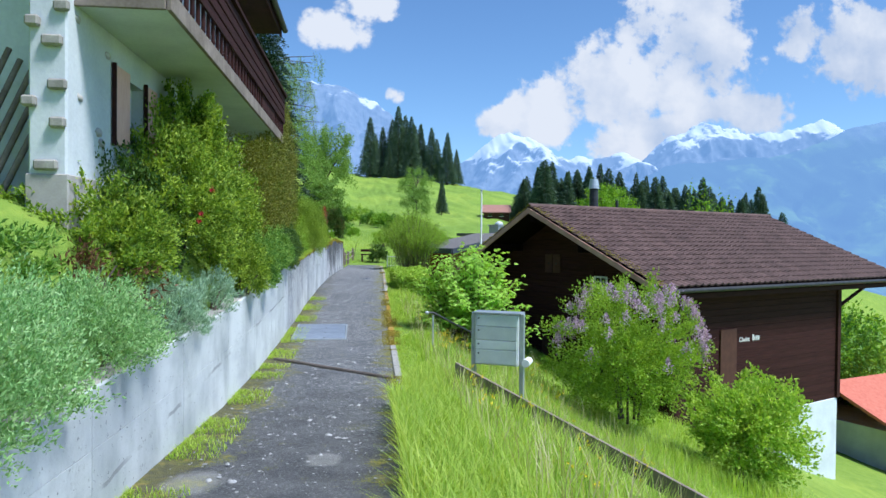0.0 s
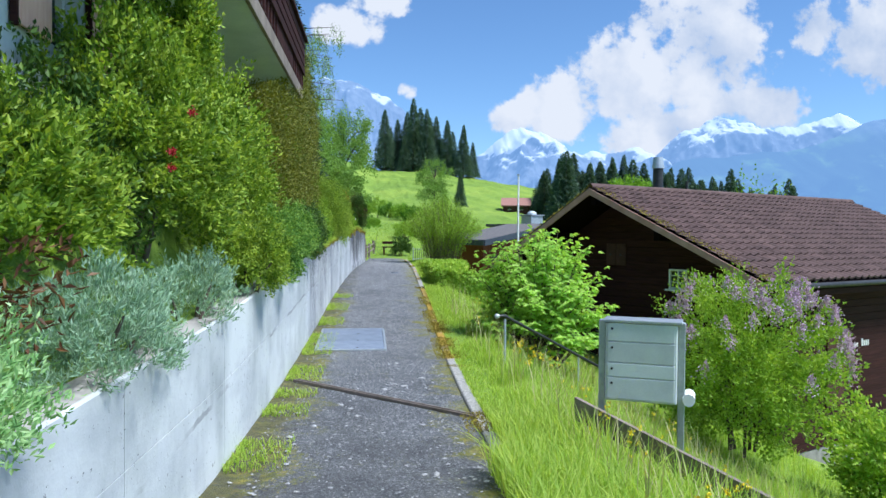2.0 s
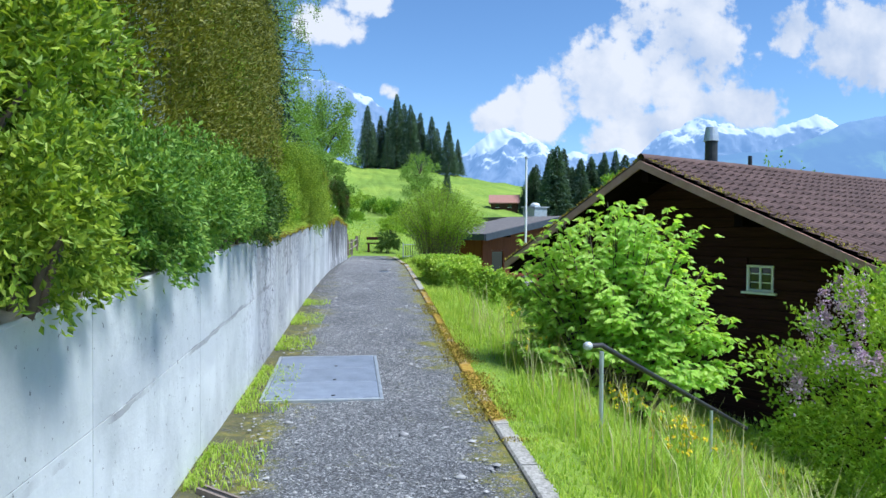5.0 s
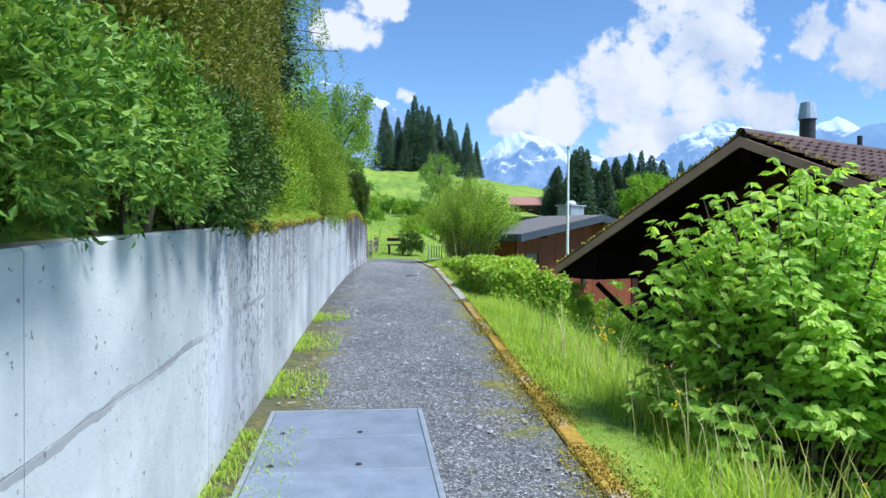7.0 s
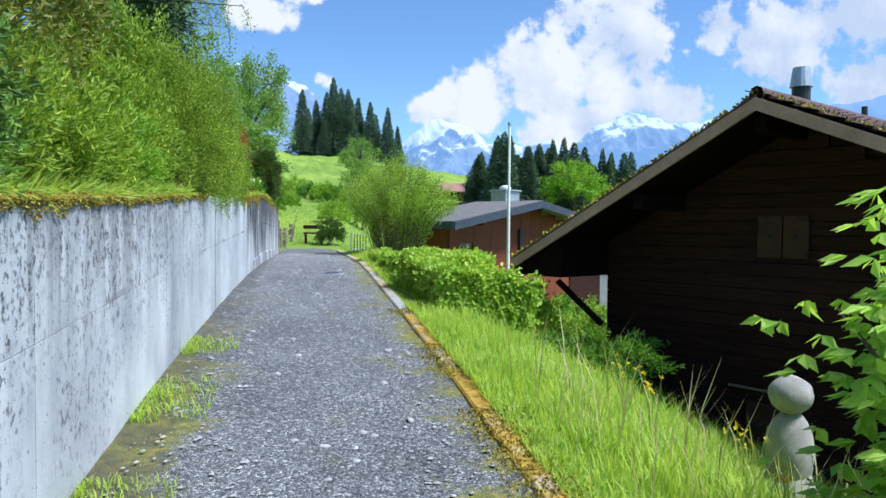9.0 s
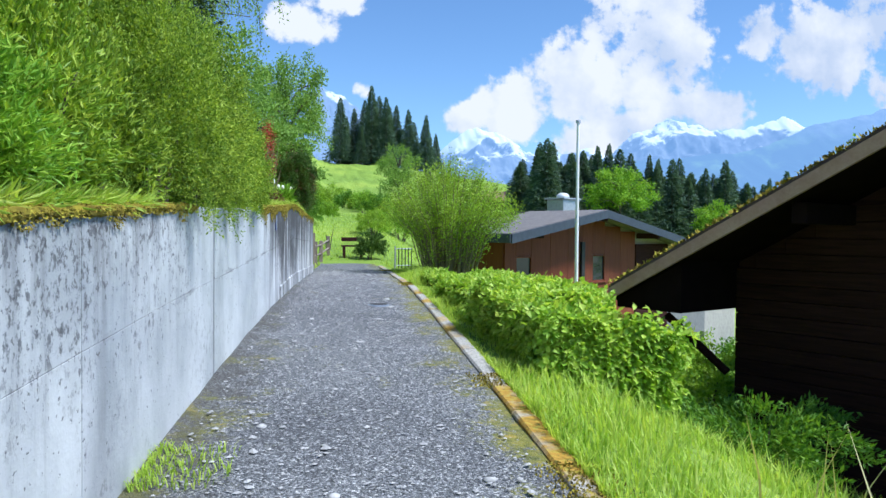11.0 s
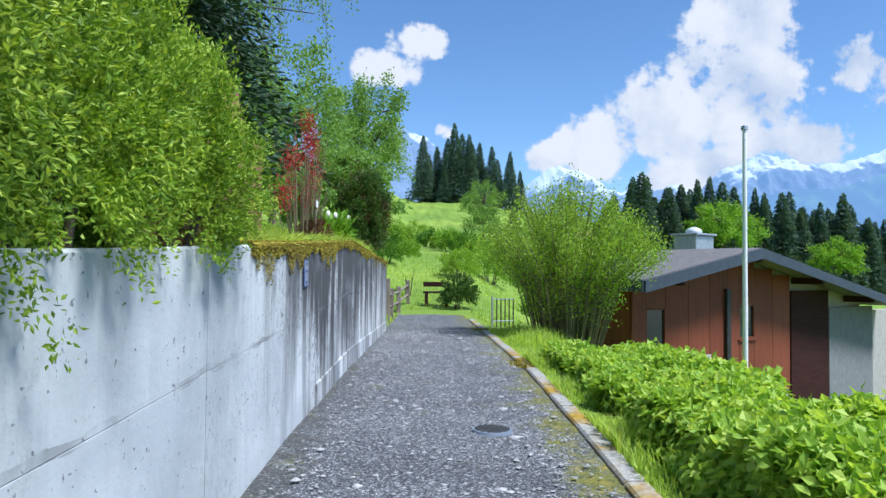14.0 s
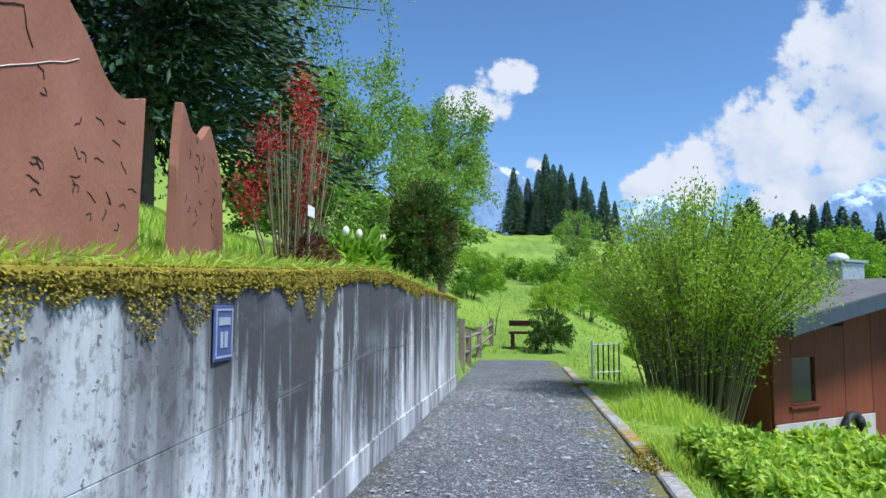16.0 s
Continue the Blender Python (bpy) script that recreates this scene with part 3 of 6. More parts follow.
def land(x, y):
    """Height of the ground at any place."""
    x, y = np.asarray(x, float), np.asarray(y, float)
    base = lane_z(np.minimum(y, 46))
    # the steep fall beside the lane eases into the meadow hill beyond the houses
    ease = smooth(52, 92, y) * (1 - smooth(55, 160, x))
    right = base - fall(np.maximum(x - kerb_x(y) - 0.14, 0)) * (1 - ease)
    d = np.maximum(wall_x(y) - 0.08 - x, 0)
    walled = 1 - smooth(36.1, 38.5, y)
    lift = top_z(np.minimum(y, 36)) - base - 0.05
    left = base + np.where(d > 0, 1, 0) * lift * walled + (bank(d) * (1 - smooth(19, 25, y)) + bank_far(d) * smooth(19, 25, y))
    z = np.where(x < wall_x(y) - 0.08, left, np.where(x > kerb_x(y) + 0.14, right, base))
    hill = rise(y) * (1 - smooth(6, 70, x - 0.05 * y) * smooth(30, 60, y) * 0.95 * (1 - ease))
    return z + hill - 0.14 * ease * np.maximum(x - 12, 0)


def build_ground():
    far = np.concatenate([np.geomspace(60, 4800, 22)])
    s = np.concatenate([-far[::-1], np.linspace(-50, -12, 14), np.linspace(-11, -1.0, 24), [-0.6, -0.4, -0.28, -0.16, -0.04], np.linspace(0.1, 6, 40), np.linspace(6.5, 30, 36), np.linspace(34, 57, 8), far])
    y = np.concatenate([-far[::-1], np.linspace(-50, -6, 16), np.linspace(-5, 45, 126), np.linspace(46, 70, 34), np.linspace(74, 230, 60), np.geomspace(245, 4800, 16)])
    S, Y = np.meshgrid(s, y)
    k = 1 - smooth(60, 300, np.abs(S))
    X = wall_x(Y) * k + S
    Z = land(X, Y)
    lane = (X > wall_x(Y) - 0.08) & (X < kerb_x(Y) + 0.14) & (Y < 42)
    bump = np.array([noise.fractal(Vector((a * 0.35, b * 0.35, 0)), 1.0, 2.0, 3) for a, b in zip(X.ravel(), Y.ravel())]).reshape(X.shape)
    Z = np.where(lane, Z - 0.06, Z + bump * 0.10 * smooth(0.15, 1.5, X - kerb_x(Y)) + bump * 0.06 * smooth(0.3, 2, wall_x(Y) - X) + bump * 0.5 * smooth(60, 90, Y))
    V = np.stack([X, Y, Z], -1).reshape(-1, 3)
    ny, nx = X.shape
    i = (np.arange(ny - 1)[:, None] * nx + np.arange(nx - 1)[None]).ravel()
    tagged(new("ground", np_mesh("ground", V, [np.stack([i, i + 1, i + nx + 1, i + nx], 1)], GROUND, True)), "sloping green alpine meadow with long grass", "ground", kind="structure")


def build_lane():
    y, q = np.linspace(-10, 43, 500), np.linspace(0, 1, 30)
    Y, Q = np.meshgrid(y, q, indexing="ij")
    a, b = wall_x(Y) - 0.02, kerb_x(Y) + 0.01
    X = a + (b - a) * Q
    dip = np.array([noise.fractal(Vector((u * 1.3, v * 1.3, 3)), 1.0, 2.0, 4) for u, v in zip(X.ravel(), Y.ravel())]).reshape(X.shape)
    Z = lane_z(Y) + 0.012 * dip + 0.03 * np.clip(1 - Q * 12, 0, 1) - 0.02 * (2 * Q - 1) ** 2
    V = np.stack([X, Y, Z], -1).reshape(-1, 3)
    nx = len(q)
    i = (np.arange(len(y) - 1)[:, None] * nx + np.arange(nx - 1)[None]).ravel()
    lane = tagged(new("pavement", np_mesh("pavement", V, [np.stack([i, i + 1, i + nx + 1, i + nx], 1)], GRAVEL, True)), "grey gravel footpath with mossy edges", "path", kind="structure")
    # loose stones lying on the lane
    n = 8000
    py = 5 + 31 * RNG.random(n) ** 0.7
    px = wall_x(py) + 0.12 + (kerb_x(py) - wall_x(py) - 0.2) * RNG.random(n)
    r = RNG.gamma(2.0, 0.0033, n) + 0.0035
    ico = np.array([(0, 0, 1), (1, 0, 0.1), (0.3, 0.95, 0), (-0.8, 0.6, 0.1), (-0.8, -0.6, 0), (0.3, -0.95, 0.1)])
    tri = np.array([(0, 1, 2), (0, 2, 3), (0, 3, 4), (0, 4, 5), (0, 5, 1)])
    w = RNG.uniform(0, 6.28, n)
    c, s = np.cos(w)[:, None], np.sin(w)[:, None]
    sh = ico[None] * r[:, None, None] * RNG.uniform(0.6, 1.4, (n, 6, 1))
    x = sh[..., 0] * c - sh[..., 1] * s
    yy = sh[..., 0] * s + sh[..., 1] * c
    V = np.stack([x + px[:, None], yy + py[:, None], sh[..., 2] * 0.45 + lane_z(py)[:, None] + 0.004], -1).reshape(-1, 3)
    F = (np.arange(n)[:, None, None] * 6 + tri[None]).reshape(-1, 3)
    part("loose_stones", np_mesh("loose_stones", V, [F], PEBBLE), lane, "pale loose stones")["kind"] = "stuff"
    # a few broad flat stones bedded in the gravel
    for k in range(46):
        fy = float(RNG.uniform(4, 35))
        fx = float(wall_x(fy) + 0.5 + RNG.random() * (kerb_x(fy) - wall_x(fy) - 0.8))
        part("stone", ball("stone", PEBBLE, (fx, fy, float(lane_z(fy)) - 0.004), (RNG.uniform(0.02, 0.06), RNG.uniform(0.02, 0.05), 0.02), 0.5, 1, k), lane)


def build_wall():
    wall = thing("wall_left", (-1.6, 14, -0.6), "weathered pale concrete retaining wall with dark water runs", "wall", kind="structure")
    inv = wall.matrix_world.inverted()

    def solid(name, y0, y1, f0, f1, out, back, mat, label="", cuts=4):
        V, F = [], []
        ys = np.linspace(y0, y1, cuts + 1)
        for yy in ys:
            z0, z1 = float(lane_z(yy)) - 0.25, float(top_z(yy))
            a, b = z0 + (z1 - z0) * f0 + (0.002 if f0 else 0), z0 + (z1 - z0) * f1 - (0.002 if f1 < 1 else 0)
            lip = 0.012 if f1 == 1 else 0.0015
            x = float(wall_x(yy))
            V += [inv @ Vector(q) for q in ((x + out, yy, a), (x + out, yy, b - lip), (x + out - lip, yy, b), (x - back, yy, b), (x - back, yy, a))]
        for i in range(cuts):
            o = i * 5
            F += [(o + k, o + (k + 1) % 5, o + 5 + (k + 1) % 5, o + 5 + k) for k in range(5)]
        me = np_mesh(name, np.array([tuple(v) for v in V]), [np.array(F)], mat)
        bm = bmesh.new()
        bm.from_mesh(me)
        bm.verts.ensure_lookup_table()
        bm.faces.new([bm.verts[k] for k in range(5)]), bm.faces.new([bm.verts[cuts * 5 + k] for k in range(5)][::-1])
        return part(name, bm_mesh(name, bm, mat), wall, label)
    solid("core", -10, 36, 0.0, 0.995, -0.012, 0.24, GREYWALL, cuts=60)
    joints = [-10, -7.5, -5, -2.5, 0, 2.4, 4.8, 7.1, 9.3, 11.4, 13.4, 15.5, 17.6, 20.4, 23.15, 25.2, 27.9, 30.0, 32.0, 34.0, 36.0]
    for y0, y1 in zip(joints, joints[1:]):
        gap = 0.055 if y0 == 23.15 else 0.003
        for f0, f1 in ((0, 0.64), (0.64, 1)):
            solid("panel", y0 + gap, y1 - 0.003, f0, f1, 0.0, 0.02, CONCRETE)
    solid("joint_strip", 23.152, 23.206, 0.0, 1.0, -0.004, 0.02, BLUEWALL, "dark open joint in the wall", 1)
    solid("footing", 28, 36, 0.0, 0.27, 0.018, 0.0, CONCRETE, cuts=10)
    # moss cushions on the crest, thick towards the far end
    n = 50000
    y = np.concatenate([RNG.uniform(25.9, 32.5, 36000), RNG.uniform(16.5, 22.5, 11000), RNG.uniform(32.5, 36, 3000)])
    hang = RNG.random(n) ** 2.2 * np.where(y > 26, 0.13, 0.07) * (0.4 + np.array([abs(noise.noise(Vector((q * 3.1, 0, 0)))) * 2.2 for q in y]))
    over = RNG.random(n) < 0.55
    P = np.stack([np.where(over, wall_x(y) + RNG.uniform(0.0, 0.02, n), wall_x(y) - RNG.random(n) * 0.22), y, np.where(over, top_z(y) - hang, top_z(y) + 0.01)], 1)
    D = np.stack([np.where(over, 0.5, 0.1), RNG.normal(size=n) * 0.6, np.where(over, -0.3, 1.0)], 1) + RNG.normal(size=(n, 3)) * 0.4
    # a thick carpet draped over the edge, with the tufts on it
    for y0, y1, deep in ((25.9, 36.0, 0.15), (16.6, 22.4, 0.06)):
        ys = np.linspace(y0, y1, int((y1 - y0) * 55))
        G = []
        for q in ys:
            fade = float(smooth(0, 1.1, q - y0) * (1 - 0.75 * smooth(31, 35.5, q)))
            hg = deep * fade * (0.35 + 0.9 * abs(noise.noise(Vector((q * 2.3, 1, 0)))) + 0.5 * max(0, noise.noise(Vector((q * 9.1, 2, 0)))))
            x, z = float(wall_x(q)), float(top_z(q))
            rag = [0.010 * noise.noise(Vector((q * 31, k * 3.7, 0))) for k in range(7)]
            G += [(x - 0.25, q, z - 0.02), (x - 0.17, q, z + 0.018 + rag[0]), (x - 0.06, q, z + 0.022 + rag[1]), (x + 0.012 + rag[2], q, z + 0.012), (x + 0.022 + rag[3], q, z - hg * 0.35),
                  (x + 0.018 + rag[4] * 0.6, q, z - hg * 0.75 + rag[5]), (x - 0.004, q, z - hg)]
        i = (np.arange(len(ys) - 1)[:, None] * 7 + np.arange(6)[None]).ravel()
        part("moss_carpet", np_mesh("moss_carpet", np.array(G) - np.array(wall.matrix_world.translation), [np.stack([i, i + 1, i + 8, i + 7], 1)], MOSSMAT), wall, "thick moss carpet on the wall's crest")
    V, F = leaf_arrays(P, D, 0.014, 0.012)
    V = V - np.array(wall.matrix_world.translation)
    part("moss", np_mesh("moss", V, [F], MOSS), wall, "yellow-green moss along the top")["kind"] = "stuff"


def build_kerb():
    kerb = thing("kerb", (0.6, 14, -0.6), "low concrete kerb overgrown with orange moss", "kerb", kind="structure")
    o = np.array(kerb.matrix_world.translation)
    y = -4.0
    while y < 40:
        y1 = y + 0.98
        h = 0.012 + 0.010 * noise.noise(Vector((y, 0, 0)))
        V = []
        for yy in (y, y1):
            x, z = float(kerb_x(yy)), float(lane_z(yy))
            V += [(x, yy, z - 0.2), (x, yy, z + h - 0.015), (x + 0.015, yy, z + h), (x + 0.13, yy, z + h), (x + 0.145, yy, z + h - 0.015), (x + 0.145, yy, z - 0.3)]
        F6 = [(k, (k + 1) % 6, 6 + (k + 1) % 6, 6 + k) for k in range(6)]
        part("kerbstone", np_mesh("kerbstone", np.array(V) - o, [np.array(F6), np.array([(5, 4, 3, 2, 1, 0), (6, 7, 8, 9, 10, 11)])], KERB), kerb)
        y = y1 + 0.02
    n = 60000
    yy = RNG.uniform(-2, 38, n)
    keep = np.array([noise.noise(Vector((q * 0.9, 5, 0))) for q in yy]) > np.where(yy > 21, 0.12, np.where(yy < 13.5, 0.22, -0.25))
    yy = yy[keep]
    P = np.stack([kerb_x(yy) + 0.07 + np.clip(RNG.normal(size=len(yy)) * 0.10, -0.2, 0.25), yy, lane_z(yy) + RNG.uniform(0.0, 0.018, len(yy))], 1)
    V, F = leaf_arrays(P, RNG.normal(size=P.shape) * 0.7 + np.array([0, 0, 0.6]), 0.019, 0.016)
    part("moss", np_mesh("moss", V - o, [F], MOSS), kerb, "orange and yellow moss")["kind"] = "stuff"


def blades(name, x, y, z, height, lean, mat, width=0.006):
    n = len(x)
    w = RNG.uniform(0, 6.283, n)
    d = np.stack([np.cos(w), np.sin(w), np.zeros(n)], 1)
    s = np.stack([-np.sin(w), np.cos(w), np.zeros(n)], 1)
    B = np.stack([x, y, z], 1)
    H = (np.asarray(height) * RNG.uniform(0.5, 1.15, n))[:, None]
    W = (np.broadcast_to(width, n) * RNG.uniform(0.7, 1.3, n))[:, None]
    up = np.array([0, 0, 1.0])
    mid = B + up * H * 0.55 + d * H * lean * 0.30
    tip = B + up * H * (1 - 0.25 * lean) + d * H * lean
    V = np.stack([B - s * W, B + s * W, mid + s * W * 0.8, mid - s * W * 0.8, tip], 1).reshape(-1, 3)
    i = np.arange(n)[:, None] * 5
    return np_mesh(name, V, [np.concatenate([i, i + 1, i + 2, i + 3], 1), np.concatenate([i + 3, i + 2, i + 4], 1)], mat)


def build_grass():
    n = 140000
    y = RNG.uniform(0, 1, n) ** 0.95 * 39 - 3.0
    x = kerb_x(y) + 0.12 + RNG.random(n) ** 1.8 * 8.5
    inhedge = (y > 22.6) & (y < 31.5) & (x > 1.25) & (x < 2.5)
    x, y = x[~inhedge], y[~inhedge]
    d = x - kerb_x(y)
    tall = np.array([noise.noise(Vector((a * 0.7, b * 0.7, 1))) for a, b in zip(x, y)])
    h = np.clip(0.08 + 0.22 * smooth(0.1, 0.9, d) + 0.24 * tall, 0.05, 0.65) * np.where(y < 14, 1.5, 1.0)
    tagged(new("long_grass", blades("long_grass", x, y, land(x, y) - 0.02, h, RNG.uniform(0.1, 0.7, len(x))[:, None], GRASS, 0.0055)), "long bright green meadow grass beside the path", "grass", kind="stuff")
    # verge tufts that lean over the kerb and grow at the foot of the wall
    y = RNG.uniform(2, 21.5, 14000)
    y = y[np.array([noise.noise(Vector((q * 1.1, 9, 0))) for q in y]) > 0.0]
    x = wall_x(y) + 0.03 + RNG.random(len(y)) ** 2.2 * 0.45
    tagged(new("wall_foot_grass", blades("wall_foot_grass", x, y, lane_z(y), 0.065, 0.7, GRASS, 0.004)), "short tufts of grass at the foot of the wall", "grass", kind="stuff")
    y = RNG.uniform(1.5, 9.0, 9000)
    x = kerb_x(y) - 0.12 + RNG.random(len(y)) ** 1.3 * 0.9 - 0.12 * smooth(2, 7, 9 - y)
    tagged(new("verge_grass", blades("verge_grass", x, y, np.maximum(land(x, y), lane_z(y) - 0.3), 0.42, RNG.uniform(0.2, 0.8, len(y))[:, None], GRASS, 0.005)), "tall grass leaning over the kerb", "grass", kind="stuff")
    # lawn behind the wall's far end and around the stone slabs
    y = RNG.uniform(25.5, 36.5, 15000)
    x = wall_x(y) - 0.16 - RNG.random(len(y)) * 3.0
    tagged(new("lawn_grass", blades("lawn_grass", x, y, land(x, y) - 0.01, 0.13, 0.35, GRASS, 0.005)), "green lawn grass behind the wall", "grass", kind="stuff")
    y = RNG.uniform(37.5, 62, 16000)
    x = RNG.uniform(-6, 8, len(y))
    ok = ~((x > wall_x(y)) & (x < kerb_x(y) + 0.2) & (y < 43))
    tagged(new("garden_grass", blades("garden_grass", x[ok], y[ok], land(x, y)[ok] - 0.01, 0.14, 0.3, GRASS, 0.012)), "mown grass of the garden at the path's end", "grass", kind="stuff")
    # shaggy grass and fern tips that hang over the crest of the wall
    n = 4600
    y = np.concatenate([RNG.uniform(16.8, 21.6, 2800), RNG.uniform(26.0, 33.0, 1800)])
    P = np.stack([wall_x(y) - RNG.random(n) * 0.30, y, top_z(y) + RNG.uniform(0.0, 0.05, n)], 1)
    D = np.stack([RNG.uniform(0.1, 1.0, n), RNG.normal(size=n) * 0.5, RNG.uniform(-0.3, 0.9, n)], 1)
    V, F = leaf_arrays(P, D, np.where(y < 24, 0.10, 0.08), 0.010, 0.1)
    tagged(new("crest_grass", np_mesh("crest_grass", V, [F], GRASS)), "shaggy yellow-green grass hanging over the wall's crest", "grass", kind="stuff")
    # seed heads standing over the slope below the lane
    n = 2800
    y, x = 2.5 + 17.5 * RNG.random(n) ** 1.6, 1.1 + 4.2 * RNG.random(n) ** 1.2
    tagged(new("seed_heads", blades("seed_heads", x, y, land(x, y), 0.75, 0.35, STRAW, 0.0045)), "dry straw-coloured grass stalks with seed heads", "grass", kind="stuff")


build_ground()
build_lane()
build_wall()
build_kerb()


# ---- distance: mountains, hill woods ----
def mountain(name, label, mat, R, profile, depth, low, seed, jag):
    xs, zs = zip(*profile)
    nx, nj = 260, 60
    X = np.linspace(xs[0], xs[-1], nx)
    top = np.interp(X, xs, zs)
    V = []
    for j in range(nj):
        t = j / (nj - 1)
        for i in range(nx):
            dist = R - depth * t
            crest = top[i] * R + jag * R * noise.fractal(Vector((X[i] * 22, seed, 0)), 0.9, 2.1, 6)
            z = 1.5 + crest * (1 - t) ** 1.15 + low * t
            ridge = noise.ridged_multi_fractal(Vector((X[i] * 11 + t * 0.6, t * 2.6, seed)), 0.9, 2.1, 6, 1.0, 2.0) - 1.2
            V.append((X[i] * R, dist - ridge * depth * 0.10 * min(1, t * 5), z + ridge * jag * R * 1.6 * min(1, t * 6) * (1 - t)))
    i = (np.arange(nj - 1)[:, None] * nx + np.arange(nx - 1)[None]).ravel()
    tagged(new(name, np_mesh(name, np.array(V), [np.stack([i, i + nx, i + nx + 1, i + 1], 1)], mat, True)), label, "mountain", kind="structure")


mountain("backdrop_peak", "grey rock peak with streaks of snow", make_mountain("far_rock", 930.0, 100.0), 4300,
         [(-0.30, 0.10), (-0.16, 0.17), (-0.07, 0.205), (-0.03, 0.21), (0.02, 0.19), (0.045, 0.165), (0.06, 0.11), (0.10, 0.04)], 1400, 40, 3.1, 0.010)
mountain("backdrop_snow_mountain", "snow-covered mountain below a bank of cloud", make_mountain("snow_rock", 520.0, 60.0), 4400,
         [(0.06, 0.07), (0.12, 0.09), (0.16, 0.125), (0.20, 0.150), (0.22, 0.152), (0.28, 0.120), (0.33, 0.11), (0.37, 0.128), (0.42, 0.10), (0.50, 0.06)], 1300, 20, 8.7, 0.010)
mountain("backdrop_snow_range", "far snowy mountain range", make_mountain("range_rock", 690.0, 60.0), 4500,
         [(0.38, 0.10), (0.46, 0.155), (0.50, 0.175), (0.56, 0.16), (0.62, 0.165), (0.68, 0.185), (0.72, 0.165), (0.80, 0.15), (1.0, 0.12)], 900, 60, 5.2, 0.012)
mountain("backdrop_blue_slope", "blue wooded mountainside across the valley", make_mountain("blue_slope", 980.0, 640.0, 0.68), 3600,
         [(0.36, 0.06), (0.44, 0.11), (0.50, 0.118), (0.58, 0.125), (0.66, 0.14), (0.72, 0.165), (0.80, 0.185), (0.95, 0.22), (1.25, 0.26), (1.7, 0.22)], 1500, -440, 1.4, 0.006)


def fir(name, at, h, w, n=1300, mat=None, spray=0.6, label="dark green fir tree on the hillside", group="firs on the hill"):
    """A fir: trunk, and whorls of drooping branches made of many small needle sprays."""
    t = thing(name, at, label, "tree", group)
    part("trunk", rod("trunk", BARK, (0, 0, -0.6), (0, 0, h * 0.95), h * 0.018, 0.02, 7), t)
    f = 1 - RNG.random(n) ** 0.62
    tier = (f * 17) % 1.0
    r = (0.04 + (1 - f) ** 0.95) * w * (1.0 - 0.45 * tier)
    a = RNG.uniform(0, 6.283, n)
    k = RNG.random(n) ** 0.6
    side = np.array([1 + 0.35 * noise.noise(Vector((math.cos(q) * 1.5, math.sin(q) * 1.5, g * 5 + h))) for q, g in zip(a, f)])
    rr = r * k * side
    P = np.stack([np.cos(a) * rr, np.sin(a) * rr, h * (0.08 + 0.92 * f) - rr * 0.25], 1)
    D = np.stack([np.cos(a), np.sin(a), np.full(n, -0.25)], 1) + RNG.normal(size=(n, 3)) * 0.35 + np.array([0, 0, 1.0]) * (f ** 6)[:, None]
    V, F = leaf_arrays(P, D, spray * (1.15 - f * 0.6), spray * 0.36, 0.15)
    part("crown", np_mesh("crown", V, [F], mat or L_FIR), t)
    return t


def broadleaf(name, at, h, r, label, mat, n=5000, leaf=(0.16, 0.10), group="", lean=0.0, trunk=0.35, low=-0.5):
    t = thing(name, at, label, "tree", group)
    runs = [([(0, 0, -0.4), (lean * 0.3, 0, h * trunk), (lean, 0, h * 0.8)], [h * 0.022, h * 0.016, 0.02])]
    for _ in range(14):
        a, f = RNG.uniform(0, 6.283), RNG.uniform(0.25, 0.7)
        b = Vector((lean * f, 0, h * f))
        e = b + Vector((math.cos(a) * r * 0.8, math.sin(a) * r * 0.8, h * RNG.uniform(0.1, 0.28)))
        runs.append(([b, b.lerp(e, 0.5) + Vector((0, 0, 0.05 * h)), e], [h * 0.009, h * 0.006, 0.01]))
    part("trunk", tubes("trunk", BARK, runs, 6), t)
    part("crown", crown("crown", mat, n, (r, r, h * (1 - trunk) * 0.55), leaf, 130, 0.12, low, 0.1, 0.2, at=(lean, 0, h * (0.45 + trunk * 0.55))), t)
    return t


def on(x, y):
    return (float(x), float(y), float(land(x, y)))


base_fir = fir("fir_tree", on(9.3, 188), 18.5, 4.4, 7500, None, 0.72)
FIRS = [(2.0, 188, 15.4), (5.3, 190, 13.4), (12.7, 187, 16), (15.3, 189, 14.7), (18, 187, 14), (22, 185, 13.4), (24.8, 188, 9.4), (8, 193, 16), (20, 192, 12), (3.5, 193, 12), (11.5, 194, 17.4), (6.8, 186, 9), (14.0, 193, 15)]
for fx, fy, fh in FIRS:
    copy_thing(base_fir, pose(*on(fx, fy), 0, 0, fx * 57) @ Matrix.Diagonal((fh / 18.5, fh / 18.5, fh / 18.5, 1)))
for k in range(96):
    q = k / 96
    fx, fy = 28.0 + q * 43 + 1.2 * math.sin(k * 7.1), 122 + 8 * math.sin(k * 2.7)
    crest = 14.0 - 5.9 * q + 1.5 * math.sin(k * 3.3) + 0.8 * math.sin(k * 1.9) - 2.0 * max(0.0, 0.08 - q) / 0.08
    fz = float(land(fx, fy))
    fh = max(crest - fz, 4.0)
    w = 0.70 + 0.14 * math.sin(k * 5.1)
    copy_thing(base_fir, pose(fx, fy, fz, 0, 0, k * 61) @ Matrix.Diagonal((w, w, fh / 18.5, 1)))
copy_thing(base_fir, pose(*on(12.5, 112), 0, 0, 20) @ Matrix.Diagonal((0.27, 0.27, 0.32, 1)))
broadleaf("deciduous_tree", on(38, 108), 10.0 - float(land(38, 108)), 4.2, "round light green tree among firs", L_LIME, 9000, (0.34, 0.22), "trees on the hill", trunk=0.2)
